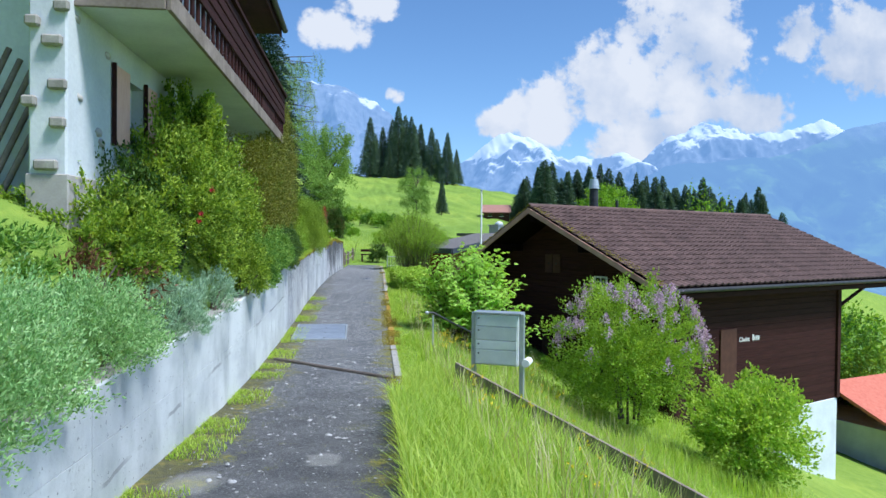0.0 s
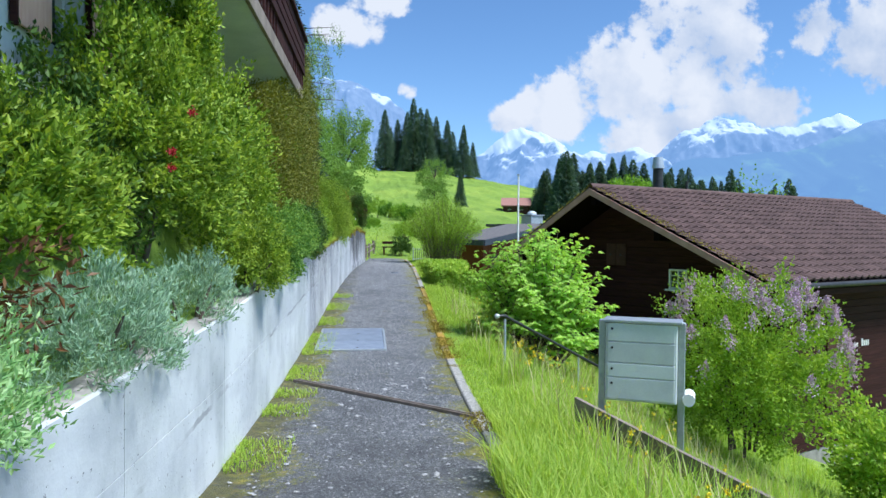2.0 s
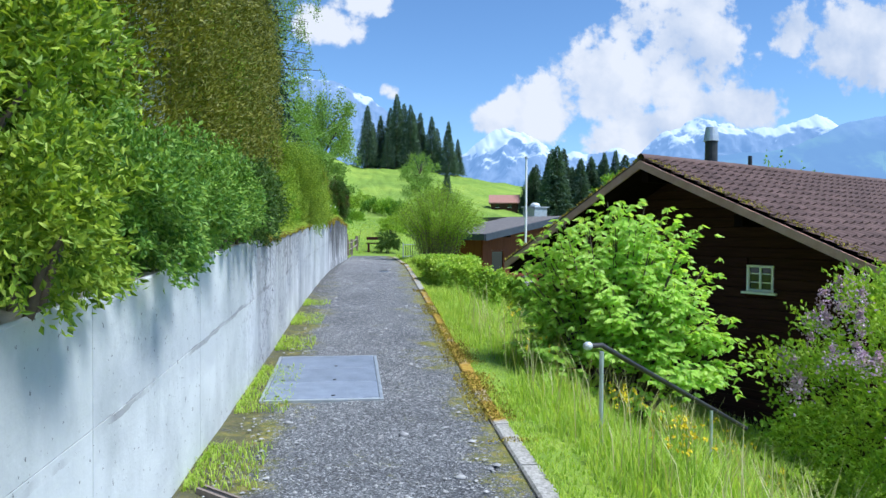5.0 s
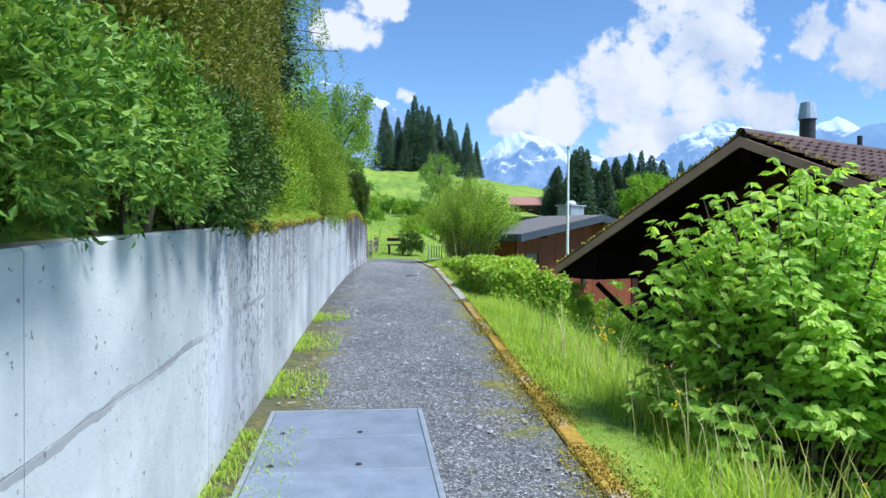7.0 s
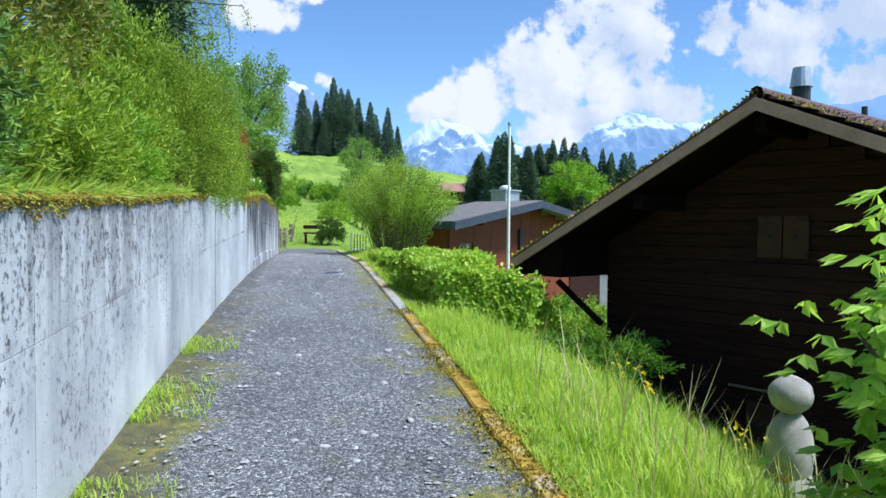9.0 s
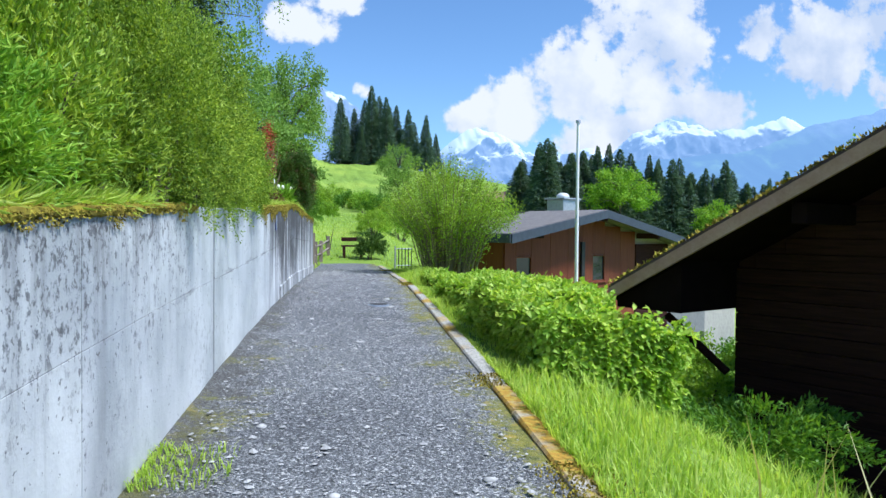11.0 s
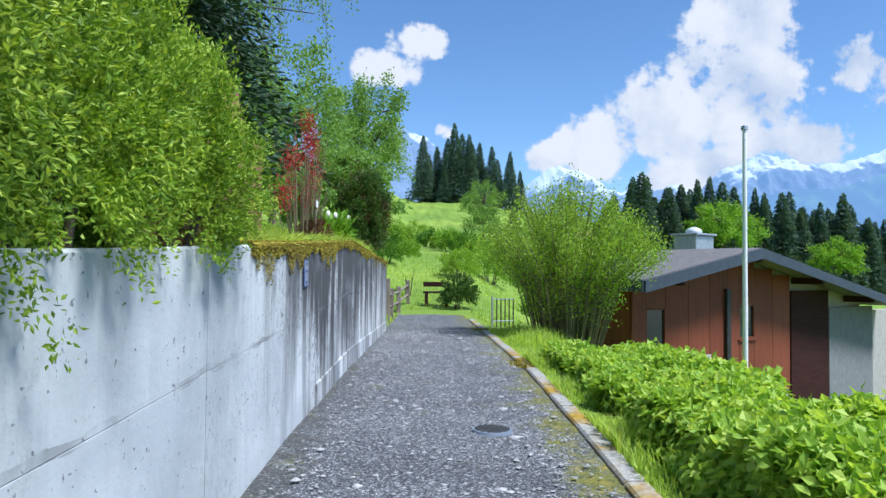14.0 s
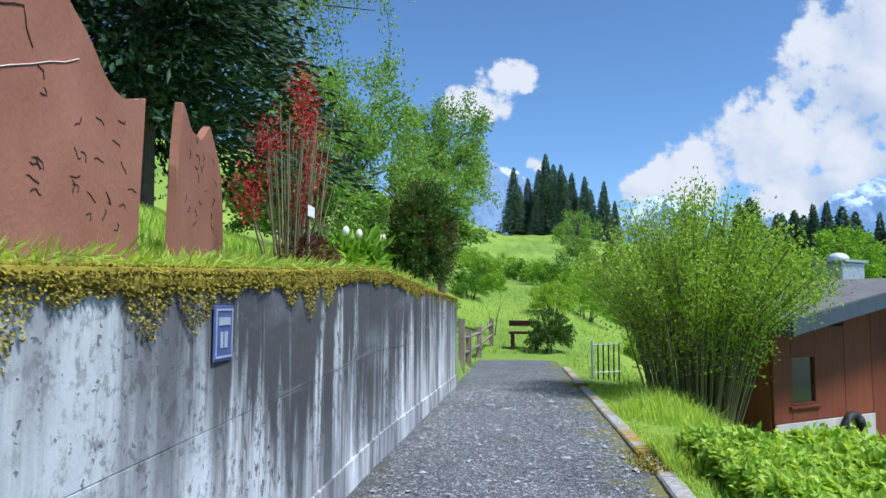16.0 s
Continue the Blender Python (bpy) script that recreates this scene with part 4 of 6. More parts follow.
broadleaf("deciduous_tree", on(52, 108), 5.4 - float(land(52, 108)), 3.2, "round light green tree among firs", L_LIME, 5000, (0.32, 0.2), "trees on the hill", trunk=0.2)
broadleaf("deciduous_tree", on(8.2, 108), 7.0, 2.7, "loose light green tree on the meadow", L_GARDEN, 7000, (0.22, 0.14), "trees on the hill", trunk=0.08, low=-0.9)
broadleaf("deciduous_tree", (-2.7, 53.5, float(land(-2.7, 53.5))), 8.0, 2.1, "tall light green garden tree", L_GARDEN, 14000, (0.13, 0.085), "garden trees")
broadleaf("deciduous_tree", (-3.0, 46.0, float(land(-3.0, 46.0))), 4.6, 1.9, "light green garden tree", L_GARDEN, 15000, (0.13, 0.09), "garden trees")
broadleaf("deciduous_tree", (-5.5, 48.0, float(land(-5.5, 48.0))), 7.5, 2.6, "light green garden tree", L_GARDEN, 15000, (0.13, 0.085), "garden trees")
broadleaf("deciduous_tree", (-5.0, 41.0, float(land(-5.0, 41.0))), 3.6, 1.5, "light green garden tree", L_GARDEN, 13000, (0.12, 0.08), "garden trees")
broadleaf("deciduous_tree", (25.5, 37, -11.0), 8.5, 3.4, "green tree below the chalet", L_TREE, 5000, (0.28, 0.18), "trees below")
broadleaf("deciduous_tree", (31, 44, -13.0), 10.5, 4.0, "green tree below the chalet", L_LIME, 5000, (0.3, 0.2), "trees below")
broadleaf("birch_tree", (22.0, 44.0, -8.0), 12.8, 2.4, "slender pale green birch tree", L_LIME, 2200, (0.2, 0.12), "trees below")


# ---- houses ----
def log_wall(name, parent, mat, length, z0, z1, step, along_x, at, thick, hole=None, clip=None):
    """Horizontal boards laid one on another; clip gives the span at a height, hole an opening."""
    z = z0
    while z < z1 - 0.02:
        zt = min(z + step - 0.006, z1)
        a, b = clip(zt) if clip else length
        spans = [(a, b)]
        if hole and zt > hole[2] and z < hole[3]:
            spans = [(a, hole[0]), (hole[1], b)]
        for p, q in spans:
            if q - p > 0.08:
                lo, hi = ((p, at, z), (q, at + thick, zt)) if along_x else ((at, p, z), (at + thick, q, zt))
                part("plank", boxes("plank", mat, (lo, hi), bevel=0.008), parent)
        z += step


def window_set(parent, along_x, at, a, b, z0, z1, out, mat=WHITEPAINT, bars=True):
    """Frame, glazing bars, sill and pane of a window in a wall plane."""
    w = part("window", None, parent)

    def bx(nm, m, p0, p1, q0, q1, d0, d1):
        lo, hi = ((p0, at + d0 * out, q0), (p1, at + d1 * out, q1)) if along_x else ((at + d0 * out, p0, q0), (at + d1 * out, p1, q1))
        lo, hi = [min(i, j) for i, j in zip(lo, hi)], [max(i, j) for i, j in zip(lo, hi)]
        part(nm, boxes(nm, m, (lo, hi), bevel=0.004), w)
    bx("frame", mat, a, a + 0.05, z0, z1, -0.04, 0.04), bx("frame", mat, b - 0.05, b, z0, z1, -0.04, 0.04)
    bx("frame", mat, a + 0.05, b - 0.05, z0, z0 + 0.05, -0.04, 0.04), bx("frame", mat, a + 0.05, b - 0.05, z1 - 0.05, z1, -0.04, 0.04)
    bx("pane", GLASS, a + 0.05, b - 0.05, z0 + 0.05, z1 - 0.05, -0.02, -0.012)
    if bars:
        m = (a + b) / 2
        bx("bar", mat, m - 0.018, m + 0.018, z0 + 0.05, z1 - 0.05, -0.01, 0.03)
        for f in (0.35, 0.68):
            zz = z0 + (z1 - z0) * f
            bx("bar", mat, a + 0.05, m - 0.018, zz - 0.01, zz + 0.01, -0.008, 0.02), bx("bar", mat, m + 0.018, b - 0.05, zz - 0.01, zz + 0.01, -0.008, 0.02)
    bx("sill", mat, a - 0.08, b + 0.08, z0 - 0.05, z0 - 0.004, -0.03, 0.10)
    return w


def sloped(name, mat, parent, u0, u1, v0, z0, v1, z1, thick, label="", below=True):
    """A slab that follows a roof slope from (v0, z0) to (v1, z1), between u0 and u1."""
    t = -thick if below else thick
    return part(name, prism(name, mat, [(v0, z0), (v1, z1), (v1, z1 + t), (v0, z0 + t)], u1 - u0, "x", u0), parent, label)


def tile_mesh(w, l):
    """One roof tile: a shallow wave across, a thick lower lip."""
    bm = bmesh.new()
    prof = [(0, 0.012), (0.22, 0.0), (0.5, 0.004), (0.70, 0.038), (0.86, 0.048), (1.0, 0.024)]
    up = [[bm.verts.new((p * w, y, h + 0.045 * (1 - y / l))) for p, h in prof] for y in (0, l)]
    lip = [bm.verts.new((p * w, 0.0, h - 0.004)) for p, h in prof]
    for i in range(len(prof) - 1):
        bm.faces.new((up[0][i], up[0][i + 1], up[1][i + 1], up[1][i]))
        bm.faces.new((lip[i], lip[i + 1], up[0][i + 1], up[0][i]))
    return bm_mesh("tile", bm, TILE)


def chalet_dark():
    h = thing("chalet", (5.39, 22.73, 0), "dark brown wooden chalet with a mossy clay-tiled roof", "house", turn=27.5)
    rz, sn, sf = 2.55, 0.435, 0.52
    U, vn, vf = 13.6, -5.31, 4.45

    def under(v):
        return rz - 0.22 - (sn * -v if v < 0 else sf * v)
    # outside boards and the solid wall behind them
    gable = part("gable_wall", prism("gable_wall", DARKWOOD, [(-4.7, -7), (3.35, -7), (3.35, under(3.35)), (0, under(0)), (-4.7, under(-4.7))], 0.12, "x", 1.37), h)
    part("side_wall", boxes("side_wall", DARKWOOD, ((1.5, -4.62, -3.95), (10.12, -4.5, under(-4.6)))), h)
    part("back_wall", boxes("back_wall", DARKWOOD, ((1.5, 3.2, -7), (10.12, 3.3, under(3.3)))), h)
    part("end_wall", prism("end_wall", DARKWOOD, [(-4.5, -7), (3.2, -7), (3.2, under(3.2)), (0, under(0)), (-4.5, under(-4.5))], 0.12, "x", 10.0), h)
    log_wall("gable", gable, DARKWOOD, None, -4.2, 2.2, 0.205, False, 1.30, 0.068, (-2.22, -1.64, -0.17, 0.36),
             lambda z: (max(-4.7, -(rz - 0.24 - z) / sn), min(3.35, (rz - 0.24 - z) / sf)))
    log_wall("side", h, DARKWOOD, (1.38, 10.2), -3.95, 0.26, 0.19, True, -4.70, 0.078)
    part("plinth", boxes("plinth", WHITE, ((6.9, -4.72, -7.5), (10.24, -4.45, -3.96)), bevel=0.02), h, "white rendered base wall")
    part("base_wall", boxes("base_wall", STONE, ((1.4, -4.68, -7.5), (6.89, -4.45, -3.96)), bevel=0.02), h)
    part("corner_post", boxes("corner_post", DARKWOOD, ((10.12, -4.78, -3.94), (10.32, -4.56, 0.2))), h)
    part("shutter", boxes("shutter", SHUTTER, ((3.45, -4.75, -3.0), (4.25, -4.705, -1.15))), h, "reddish-brown closed door panel")
    # paired shutters high in the gable and a hatch below, with pale worn edges
    for p0, p1, q0, q1 in ((-0.16, 0.20, 0.38, 1.0), (0.22, 0.58, 0.38, 1.0), (0.22, 0.70, -2.45, -1.80)):
        sh = part("shutter", boxes("shutter", SHUTTER, ((1.25, p0, q0), (1.296, p1, q1))), h, "reddish-brown closed shutter")
        for z in (q0 + 0.03, q1 - 0.09):
            part("ledge", boxes("ledge", SHUTTER, ((1.235, p0 + 0.02, z), (1.249, p1 - 0.02, z + 0.06)), bevel=0.003), sh)
        part("knob", ball("knob", DARKMETAL, (1.235, (p0 + p1) / 2, (q0 + q1) / 2), (0.02, 0.03, 0.03)), sh)
    for p0, p1, z in ((0.05, 1.0, -1.62), (0.2, 0.9, -2.62)):
        part("lintel", boxes("lintel", GREYWOOD, ((1.262, p0, z), (1.297, p1, z + 0.035)), bevel=0.006), h, "pale weathered ledge")
    window_set(h, False, 1.33, -2.22, -1.64, -0.17, 0.36, -1)
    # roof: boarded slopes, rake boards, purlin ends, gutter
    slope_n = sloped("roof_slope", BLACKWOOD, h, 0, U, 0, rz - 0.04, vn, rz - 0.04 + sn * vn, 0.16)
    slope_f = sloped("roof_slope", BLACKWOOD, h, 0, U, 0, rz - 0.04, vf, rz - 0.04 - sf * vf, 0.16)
    sloped("tile_layer", TILE, slope_f, -0.03, U, 0, rz - 0.036, vf, rz - 0.036 - sf * vf, 0.05, "clay tile covering", False)
    for v1, s in ((vn, -sn), (vf, sf)):
        zt = rz - abs(v1 * s)
        part("rake_board", prism("rake_board", FASCIA, [(0, rz - 0.03), (v1, zt - 0.03), (v1, zt - 0.19), (0, rz - 0.20)], 0.04, "x", -0.045), h, "weathered rake board")
    for v in (-4.3, -2.2, 0, 1.9):
        z = under(v) - 0.02
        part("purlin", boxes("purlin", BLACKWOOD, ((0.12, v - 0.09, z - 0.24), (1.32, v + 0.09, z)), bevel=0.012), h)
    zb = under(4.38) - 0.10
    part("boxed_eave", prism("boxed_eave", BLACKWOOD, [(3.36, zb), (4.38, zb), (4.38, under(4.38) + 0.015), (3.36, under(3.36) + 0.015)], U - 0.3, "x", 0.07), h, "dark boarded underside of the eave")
    part("brace", tubes("brace", DARKWOOD, [([(1.3, 3.45, -0.95), (1.0, 4.25, -0.2)], [0.06, 0.06])], 6), h)
    part("brace", tubes("brace", DARKWOOD, [([(10.2, -4.5, -0.95), (12.8, -4.6, 0.05)], [0.06, 0.06])], 6), h)
    part("eave_beam", boxes("eave_beam", DARKWOOD, ((0.3, vn + 0.02, rz + sn * vn - 0.34), (U, vn + 0.08, rz + sn * vn - 0.10))), h)
    part("gutter", tubes("gutter", DARKMETAL, [([(0.25, vn - 0.06, rz + sn * vn - 0.10), (U, vn - 0.06, rz + sn * vn - 0.10)], [0.065, 0.065])], 8), h, "dark metal gutter")
    part("ridge_cap", tubes("ridge_cap", TILE, [([(-0.02, 0, rz + 0.02), (U, 0, rz + 0.02)], [0.10, 0.10])], 8), h)
    # name on the side wall: first word readable, the second as bars
    cu = bpy.data.curves.new("name_text", "FONT")
    cu.body, cu.size, cu.extrude = "Chalet", 0.20, 0.006
    tmp = new("name_text", cu)
    bpy.context.view_layer.update()
    me = bpy.data.meshes.new_from_object(tmp)
    bpy.data.objects.remove(tmp)
    me.materials.append(WHITEPAINT)
    wtxt = part("name_text", me, h, "white painted lettering")
    wtxt.matrix_local = pose(4.42, -4.712, -1.58, 90, 0, 0)
    for k in range(4):
        part("name_bar", boxes("name_bar", WHITEPAINT, ((5.12 + k * 0.10, -4.716, -1.58), (5.18 + k * 0.10, -4.704, -1.44 + 0.05 * (k == 0))), bevel=0.002), h)
    # chimney and vent pipe on the far slope
    ch = part("chimney", rod("chimney", DARKMETAL, (4.4, 1.4, 1.4), (4.4, 1.4, 3.45), 0.17, 0.16, 16), h, "dark round chimney with a pale steel cowl")
    part("cowl", rod("cowl", STEEL, (4.4, 1.4, 3.42), (4.4, 1.4, 3.78), 0.20, 0.15, 16), ch)
    part("vent_pipe", rod("vent_pipe", DARKMETAL, (4.5, 0.35, 2.1), (4.5, 0.35, 2.95), 0.05), h)
    # tiles of the near slope: pieces where the lane passes, joined beyond
    run = math.hypot(1, sn)
    w, step = 0.30, 0.33
    tm = tile_mesh(w, step + 0.05)
    tilt = math.degrees(math.atan(sn))
    rows = int(-vn * run / step)
    V0 = np.array([v.co for v in tm.vertices])
    F0 = [np.array([p.vertices for p in tm.polygons])]
    VV, FF, o = [], [], 0
    for r in range(rows + 1):
        d = -vn * run - 0.0 - r * step
        if d < 0.05:
            continue
        for c in range(int(U / w)):
            vv = -(d / run)
            m = pose(c * w, vv - 0.0, rz + sn * vv + 0.0, tilt + RNG.normal() * 0.6, 0, RNG.normal() * 0.5)
            if c < 15 and r < 19:
                ob = part("tile", tm, slope_n)
                ob.matrix_local = m
            else:
                M = np.array(m)
                VV.append(V0 @ M[:3, :3].T + M[:3, 3]), FF.append(F0[0] + o)
                o += len(V0)
    part("tiles", np_mesh("tiles", np.concatenate(VV), [np.concatenate(FF)], TILE), slope_n)["kind"] = "stuff"
    # moss on the rake edge
    n = 800
    q = RNG.random(n)
    P = np.stack([RNG.uniform(-0.03, 0.35, n) ** 1.0, vn * q, rz + sn * vn * q + 0.06], 1)
    V, F = leaf_arrays(P, RNG.normal(size=(n, 3)) + np.array([0, 0, 0.8]), 0.042, 0.036)
    part("moss", np_mesh("moss", V, [F], MOSS), slope_n, "moss on the roof edge")["kind"] = "stuff"
    q = RNG.random(900)
    P = np.stack([RNG.uniform(-0.03, 0.15, 900), vf * q, rz - sf * vf * q + 0.03], 1)
    V, F = leaf_arrays(P, RNG.normal(size=(900, 3)) + np.array([0, 0, 0.8]), 0.06, 0.05)
    part("moss", np_mesh("moss", V, [F], MOSS), slope_f)["kind"] = "stuff"


def chalet_red():
    h = thing("bungalow", (9.02, 40.75, 0), "red-brown boarded house with a low grey roof", "house", turn=35.2)
    rz, s, wl, wr, D = 1.84, 0.169, 5.13, 9.8, 5.2
    for v0, v1 in ((0, -wl), (0, wr)):
        z1 = rz - s * abs(v1)
        part("roof_slope", prism("roof_slope", SLATE, [(0, rz), (v1, z1), (v1, z1 - 0.14), (0, rz - 0.14)], D if v1 > 0 else 3.4, "y", 0.05), h)
        part("fascia", prism("fascia", BLUEGREY, [(0, rz - 0.02), (v1, z1 - 0.02), (v1, z1 - 0.30), (0, rz - 0.30)], 0.05, "y", -0.003), h, "dark blue-grey fascia board")
    part("eave_board", boxes("eave_board", BLUEGREY, ((-wl - 0.05, 0.05, rz - s * wl - 0.28), (-wl + 0.003, 3.45, rz - s * wl - 0.02))), h)
    wins = [(-3.75, -2.95), (0.55, 1.35)]
    top = rz - 0.16
    cuts = [-4.3, -3.75, -2.95, -1.95, -0.95, -0.05, 0.55, 1.35, 2.4, 3.45]
    for x, x1 in zip(cuts, cuts[1:]):
        zt = top - s * max(abs(x), abs(x1))
        lowz = -1.05 if x < -1.0 else -2.4
        for z0, z1 in ([(lowz, -0.75), (0.25, zt)] if (x, x1) in wins else [(lowz, zt)]):
            part("board", boxes("board", REDWOOD, ((x, 1.0, z0), (x1 - 0.012, 1.05, z1)), bevel=0.005), h)
    for a, b in wins:
        window_set(h, True, 1.04, a - 0.02, b + 0.02, -0.74, 0.24, -1, REDWOOD, False)
    part("front_wall", prism("front_wall", GREYWALL, [(-4.25, -3.2), (8.6, -3.2), (8.6, top - s * 8.6), (0, top), (-4.25, top - s * 4.25)], 0.2, "y", 1.08), h)
    part("side_wall", boxes("side_wall", REDWOOD, ((-4.34, 1.06, -1.35), (-4.2, 3.3, rz - s * wl))), h)
    part("base_wall", boxes("base_wall", GREYWALL, ((-4.3, 0.96, -3.4), (-0.96, 0.999, -1.06))), h, "white rendered basement wall")
    part("door", boxes("door", REDWOOD, ((-3.6, 0.92, -3.2), (-2.8, 0.955, -1.5))), h)
    part("end_wall", boxes("end_wall", GREYWALL, ((9.402, 0.99, -4.5), (12.6, 1.2, -0.12))), h, "pale rendered wall of the lower wing")
    part("dark_post", boxes("dark_post", DARKMETAL, ((-0.25, 0.9, -1.3), (-0.05, 0.98, 0.7))), h)
    # wall under the right eave, its shade put in as dark wood colour
    part("dark_panel", boxes("dark_panel", DARKWOOD, ((3.5, 0.98, -2.9), (6.0, 1.06, top - s * 6.0 - 0.05))), h)
    part("grey_panel", boxes("grey_panel", BLUEWALL, ((6.02, 0.97, -3.3), (9.4, 1.06, top - s * 9.4 - 0.05))), h)
    for v in (-3.6, 0, 3.6, 7.2):
        part("beam", boxes("beam", DARKWOOD, ((v - 0.08, 0.06, rz - s * abs(v) - 0.40), (v + 0.08, 1.0, rz - s * abs(v) - 0.20)), bevel=0.01), h)
    ch = part("chimney", boxes("chimney", STEEL, ((1.35, 2.9, 1.2), (2.35, 3.7, 2.33)), bevel=0.015), h, "boxy sheet-metal chimney")
    part("cap", boxes("cap", STEEL, ((1.28, 2.82, 2.335), (2.42, 3.78, 2.40)), bevel=0.01), ch)
    part("cowl", ball("cowl", ALU, (1.85, 3.3, 2.46), (0.26, 0.26, 0.16)), ch)
    ring = thing("car_tyre", tuple(h.matrix_world @ Vector((-1.95, 0.86, -1.32))), "black tyre hung on the house wall", "tyre", turn=35.2)
    pts = [(math.cos(a) * 0.30, 0, math.sin(a) * 0.30) for a in np.linspace(0, 6.283, 25)]
    part("tread", tubes("tread", RUBBER, [(pts, [0.09] * 25)], 8), ring)


def chalet_white():
    h = thing("white_chalet", (-2.72, 7.14, 1.7), "white rendered house with a long dark wooden balcony", "house")
    zs = 3.68 - 1.7
    L = 9.7
    win = (1.50, 2.14, 0.82, 1.60)
    part("wall", boxes("wall", WHITE, ((-0.3, -0.19, -1.2), (0, win[0], zs)), ((-0.3, win[1], -1.2), (0, L, zs)), ((-0.3, win[0], -1.2), (0, win[1], win[2])), ((-0.3, win[0], win[3]), (0, win[1], zs)), bevel=0.0), h, "rough white rendered wall")
    part("front_wall", boxes("front_wall", WHITE, ((-6, 0.6, -1.2), (-0.335, 0.9, 6.0)), bevel=0.01), h)
    part("corner_pillar", boxes("corner_pillar", WHITE, ((-0.33, -0.20, -1.2), (0.012, 0.50, zs + 3.0)), bevel=0.02), h)
    part("upper_wall", boxes("upper_wall", WHITE, ((-0.3, 0.62, zs + 0.15), (-0.02, L, zs + 3.0)), bevel=0.01), h)
    part("far_wall", boxes("far_wall", WHITE, ((-6, L - 0.3, -1.0), (-0.3, L, zs + 3.0)), bevel=0.01), h)
    part("back_wall", boxes("back_wall", WHITE, ((-6.3, 0.6, -1.2), (-6.0, L, 7.0)), bevel=0.01), h)
    part("plinth", boxes("plinth", GREYWALL, ((-0.35, -0.22, -1.2), (0.03, 0.50, 0.36)), bevel=0.01), h)
    # grey stones that stand out of the corner and the wall
    for k, (z, dx, w) in enumerate(((0.44, -0.12, 0.15), (0.83, -0.03, 0.10), (1.02, -0.28, 0.09), (1.18, -0.03, 0.12), (1.58, -0.07, 0.13), (1.75, -0.25, 0.09), (1.90, 0.0, 0.10))):
        part("quoin_stone", boxes("quoin_stone", STONE, ((dx - w, -0.255 - 0.01 * (k % 3), z - 0.05), (dx + w * 0.4, -0.19, z + 0.05)), bevel=0.018), h, "rough grey corner stone")
    for y, z in ((0.62, 0.86), (0.70, 0.76), (0.42, 0.30), (0.88, 1.72), (0.10, 1.12), (0.05, 1.86)):
        part("wall_stone", ball("wall_stone", GREYWALL, (0.0, y, z), (0.03, 0.09, 0.045), 0.5, 2, z), h)
    window_set(h, False, -0.18, win[0], win[1], win[2], win[3], 1, WHITEPAINT, False)
    for a, b in ((1.02, 1.48), (2.16, 2.58), (3.05, 3.45)):
        s = part("shutter", boxes("shutter", PINKWOOD, ((0.01, a, 0.80), (0.05, b, 1.66))), h, "faded pink wooden shutter")
        part("shutter_edge", boxes("shutter_edge", DARKWOOD, ((0.008, a - 0.03, 0.78), (0.056, a - 0.002, 1.68))), s)
    # balcony slab and balustrade
    b = part("balcony", boxes("balcony", WHITE, ((0.0, 0.0, zs), (0.84, L, zs + 0.14)), bevel=0.01), h, "pale underside of the balcony")
    part("edge_beam", boxes("edge_beam", GREYWOOD, ((0.845, -0.02, zs - 0.02), (0.89, L, zs + 0.18))), b)
    part("edge_beam", boxes("edge_beam", GREYWOOD, ((0, -0.05, zs - 0.02), (0.84, -0.004, zs + 0.18))), b)
    for z in (0.42, 0.58, 0.74, 0.90):
        part("rail_board", boxes("rail_board", DARKWOOD, ((0.90, -0.02, zs + z), (0.93, L, zs + z + 0.13))), b)
        part("rail_board", boxes("rail_board", DARKWOOD, ((0.02, -0.06, zs + z), (0.895, -0.03, zs + z + 0.13))), b)
    y = 0.02
    while y < L:
        part("baluster", boxes("baluster", DARKWOOD, ((0.86, y, zs + 0.18), (0.895, y + 0.09, zs + 1.02))), b)
        y += 0.27 if y < 6.2 or y > 8.0 else 0.10
    part("handrail", boxes("handrail", DARKWOOD, ((0.84, -0.06, zs + 1.03), (0.98, L + 0.03, zs + 1.09))), b)
    # roof overhang above
    zr = 6.28 - 1.7
    part("soffit", boxes("soffit", DARKWOOD, ((-6, -0.6, zr), (0.75, L + 0.4, zr + 0.10))), h)
    part("eave_fascia", boxes("eave_fascia", DARKWOOD, ((0.755, -0.6, zr - 0.05), (0.80, L + 0.45, zr + 0.22))), h)
    part("gutter", tubes("gutter", DARKMETAL, [([(0.87, -0.6, zr + 0.12), (0.87, L + 0.5, zr + 0.12)], [0.07, 0.07])], 8), h)
    part("roof_slope", prism("roof_slope", SLATE, [(0.8, zr + 0.15), (-6, zr + 2.6), (-6, zr + 2.75), (0.8, zr + 0.3)], L + 1.1, "y", -0.65), h)
    for k in range(5):
        pl = thing("timber_plank", (-3.22 - 0.09 * k, 7.50 - 0.03 * k, 1.68), "weathered timber plank leaning on the house wall", "plank", "leaning planks")
        part("board", tubes("board", GREYWOOD, [([(-0.3 - 0.03 * k, -0.25, 0), (0.12, 0.1, 1.25 + 0.1 * k)], [0.035, 0.03])], 5), pl)


chalet_dark()
chalet_red()
chalet_white()


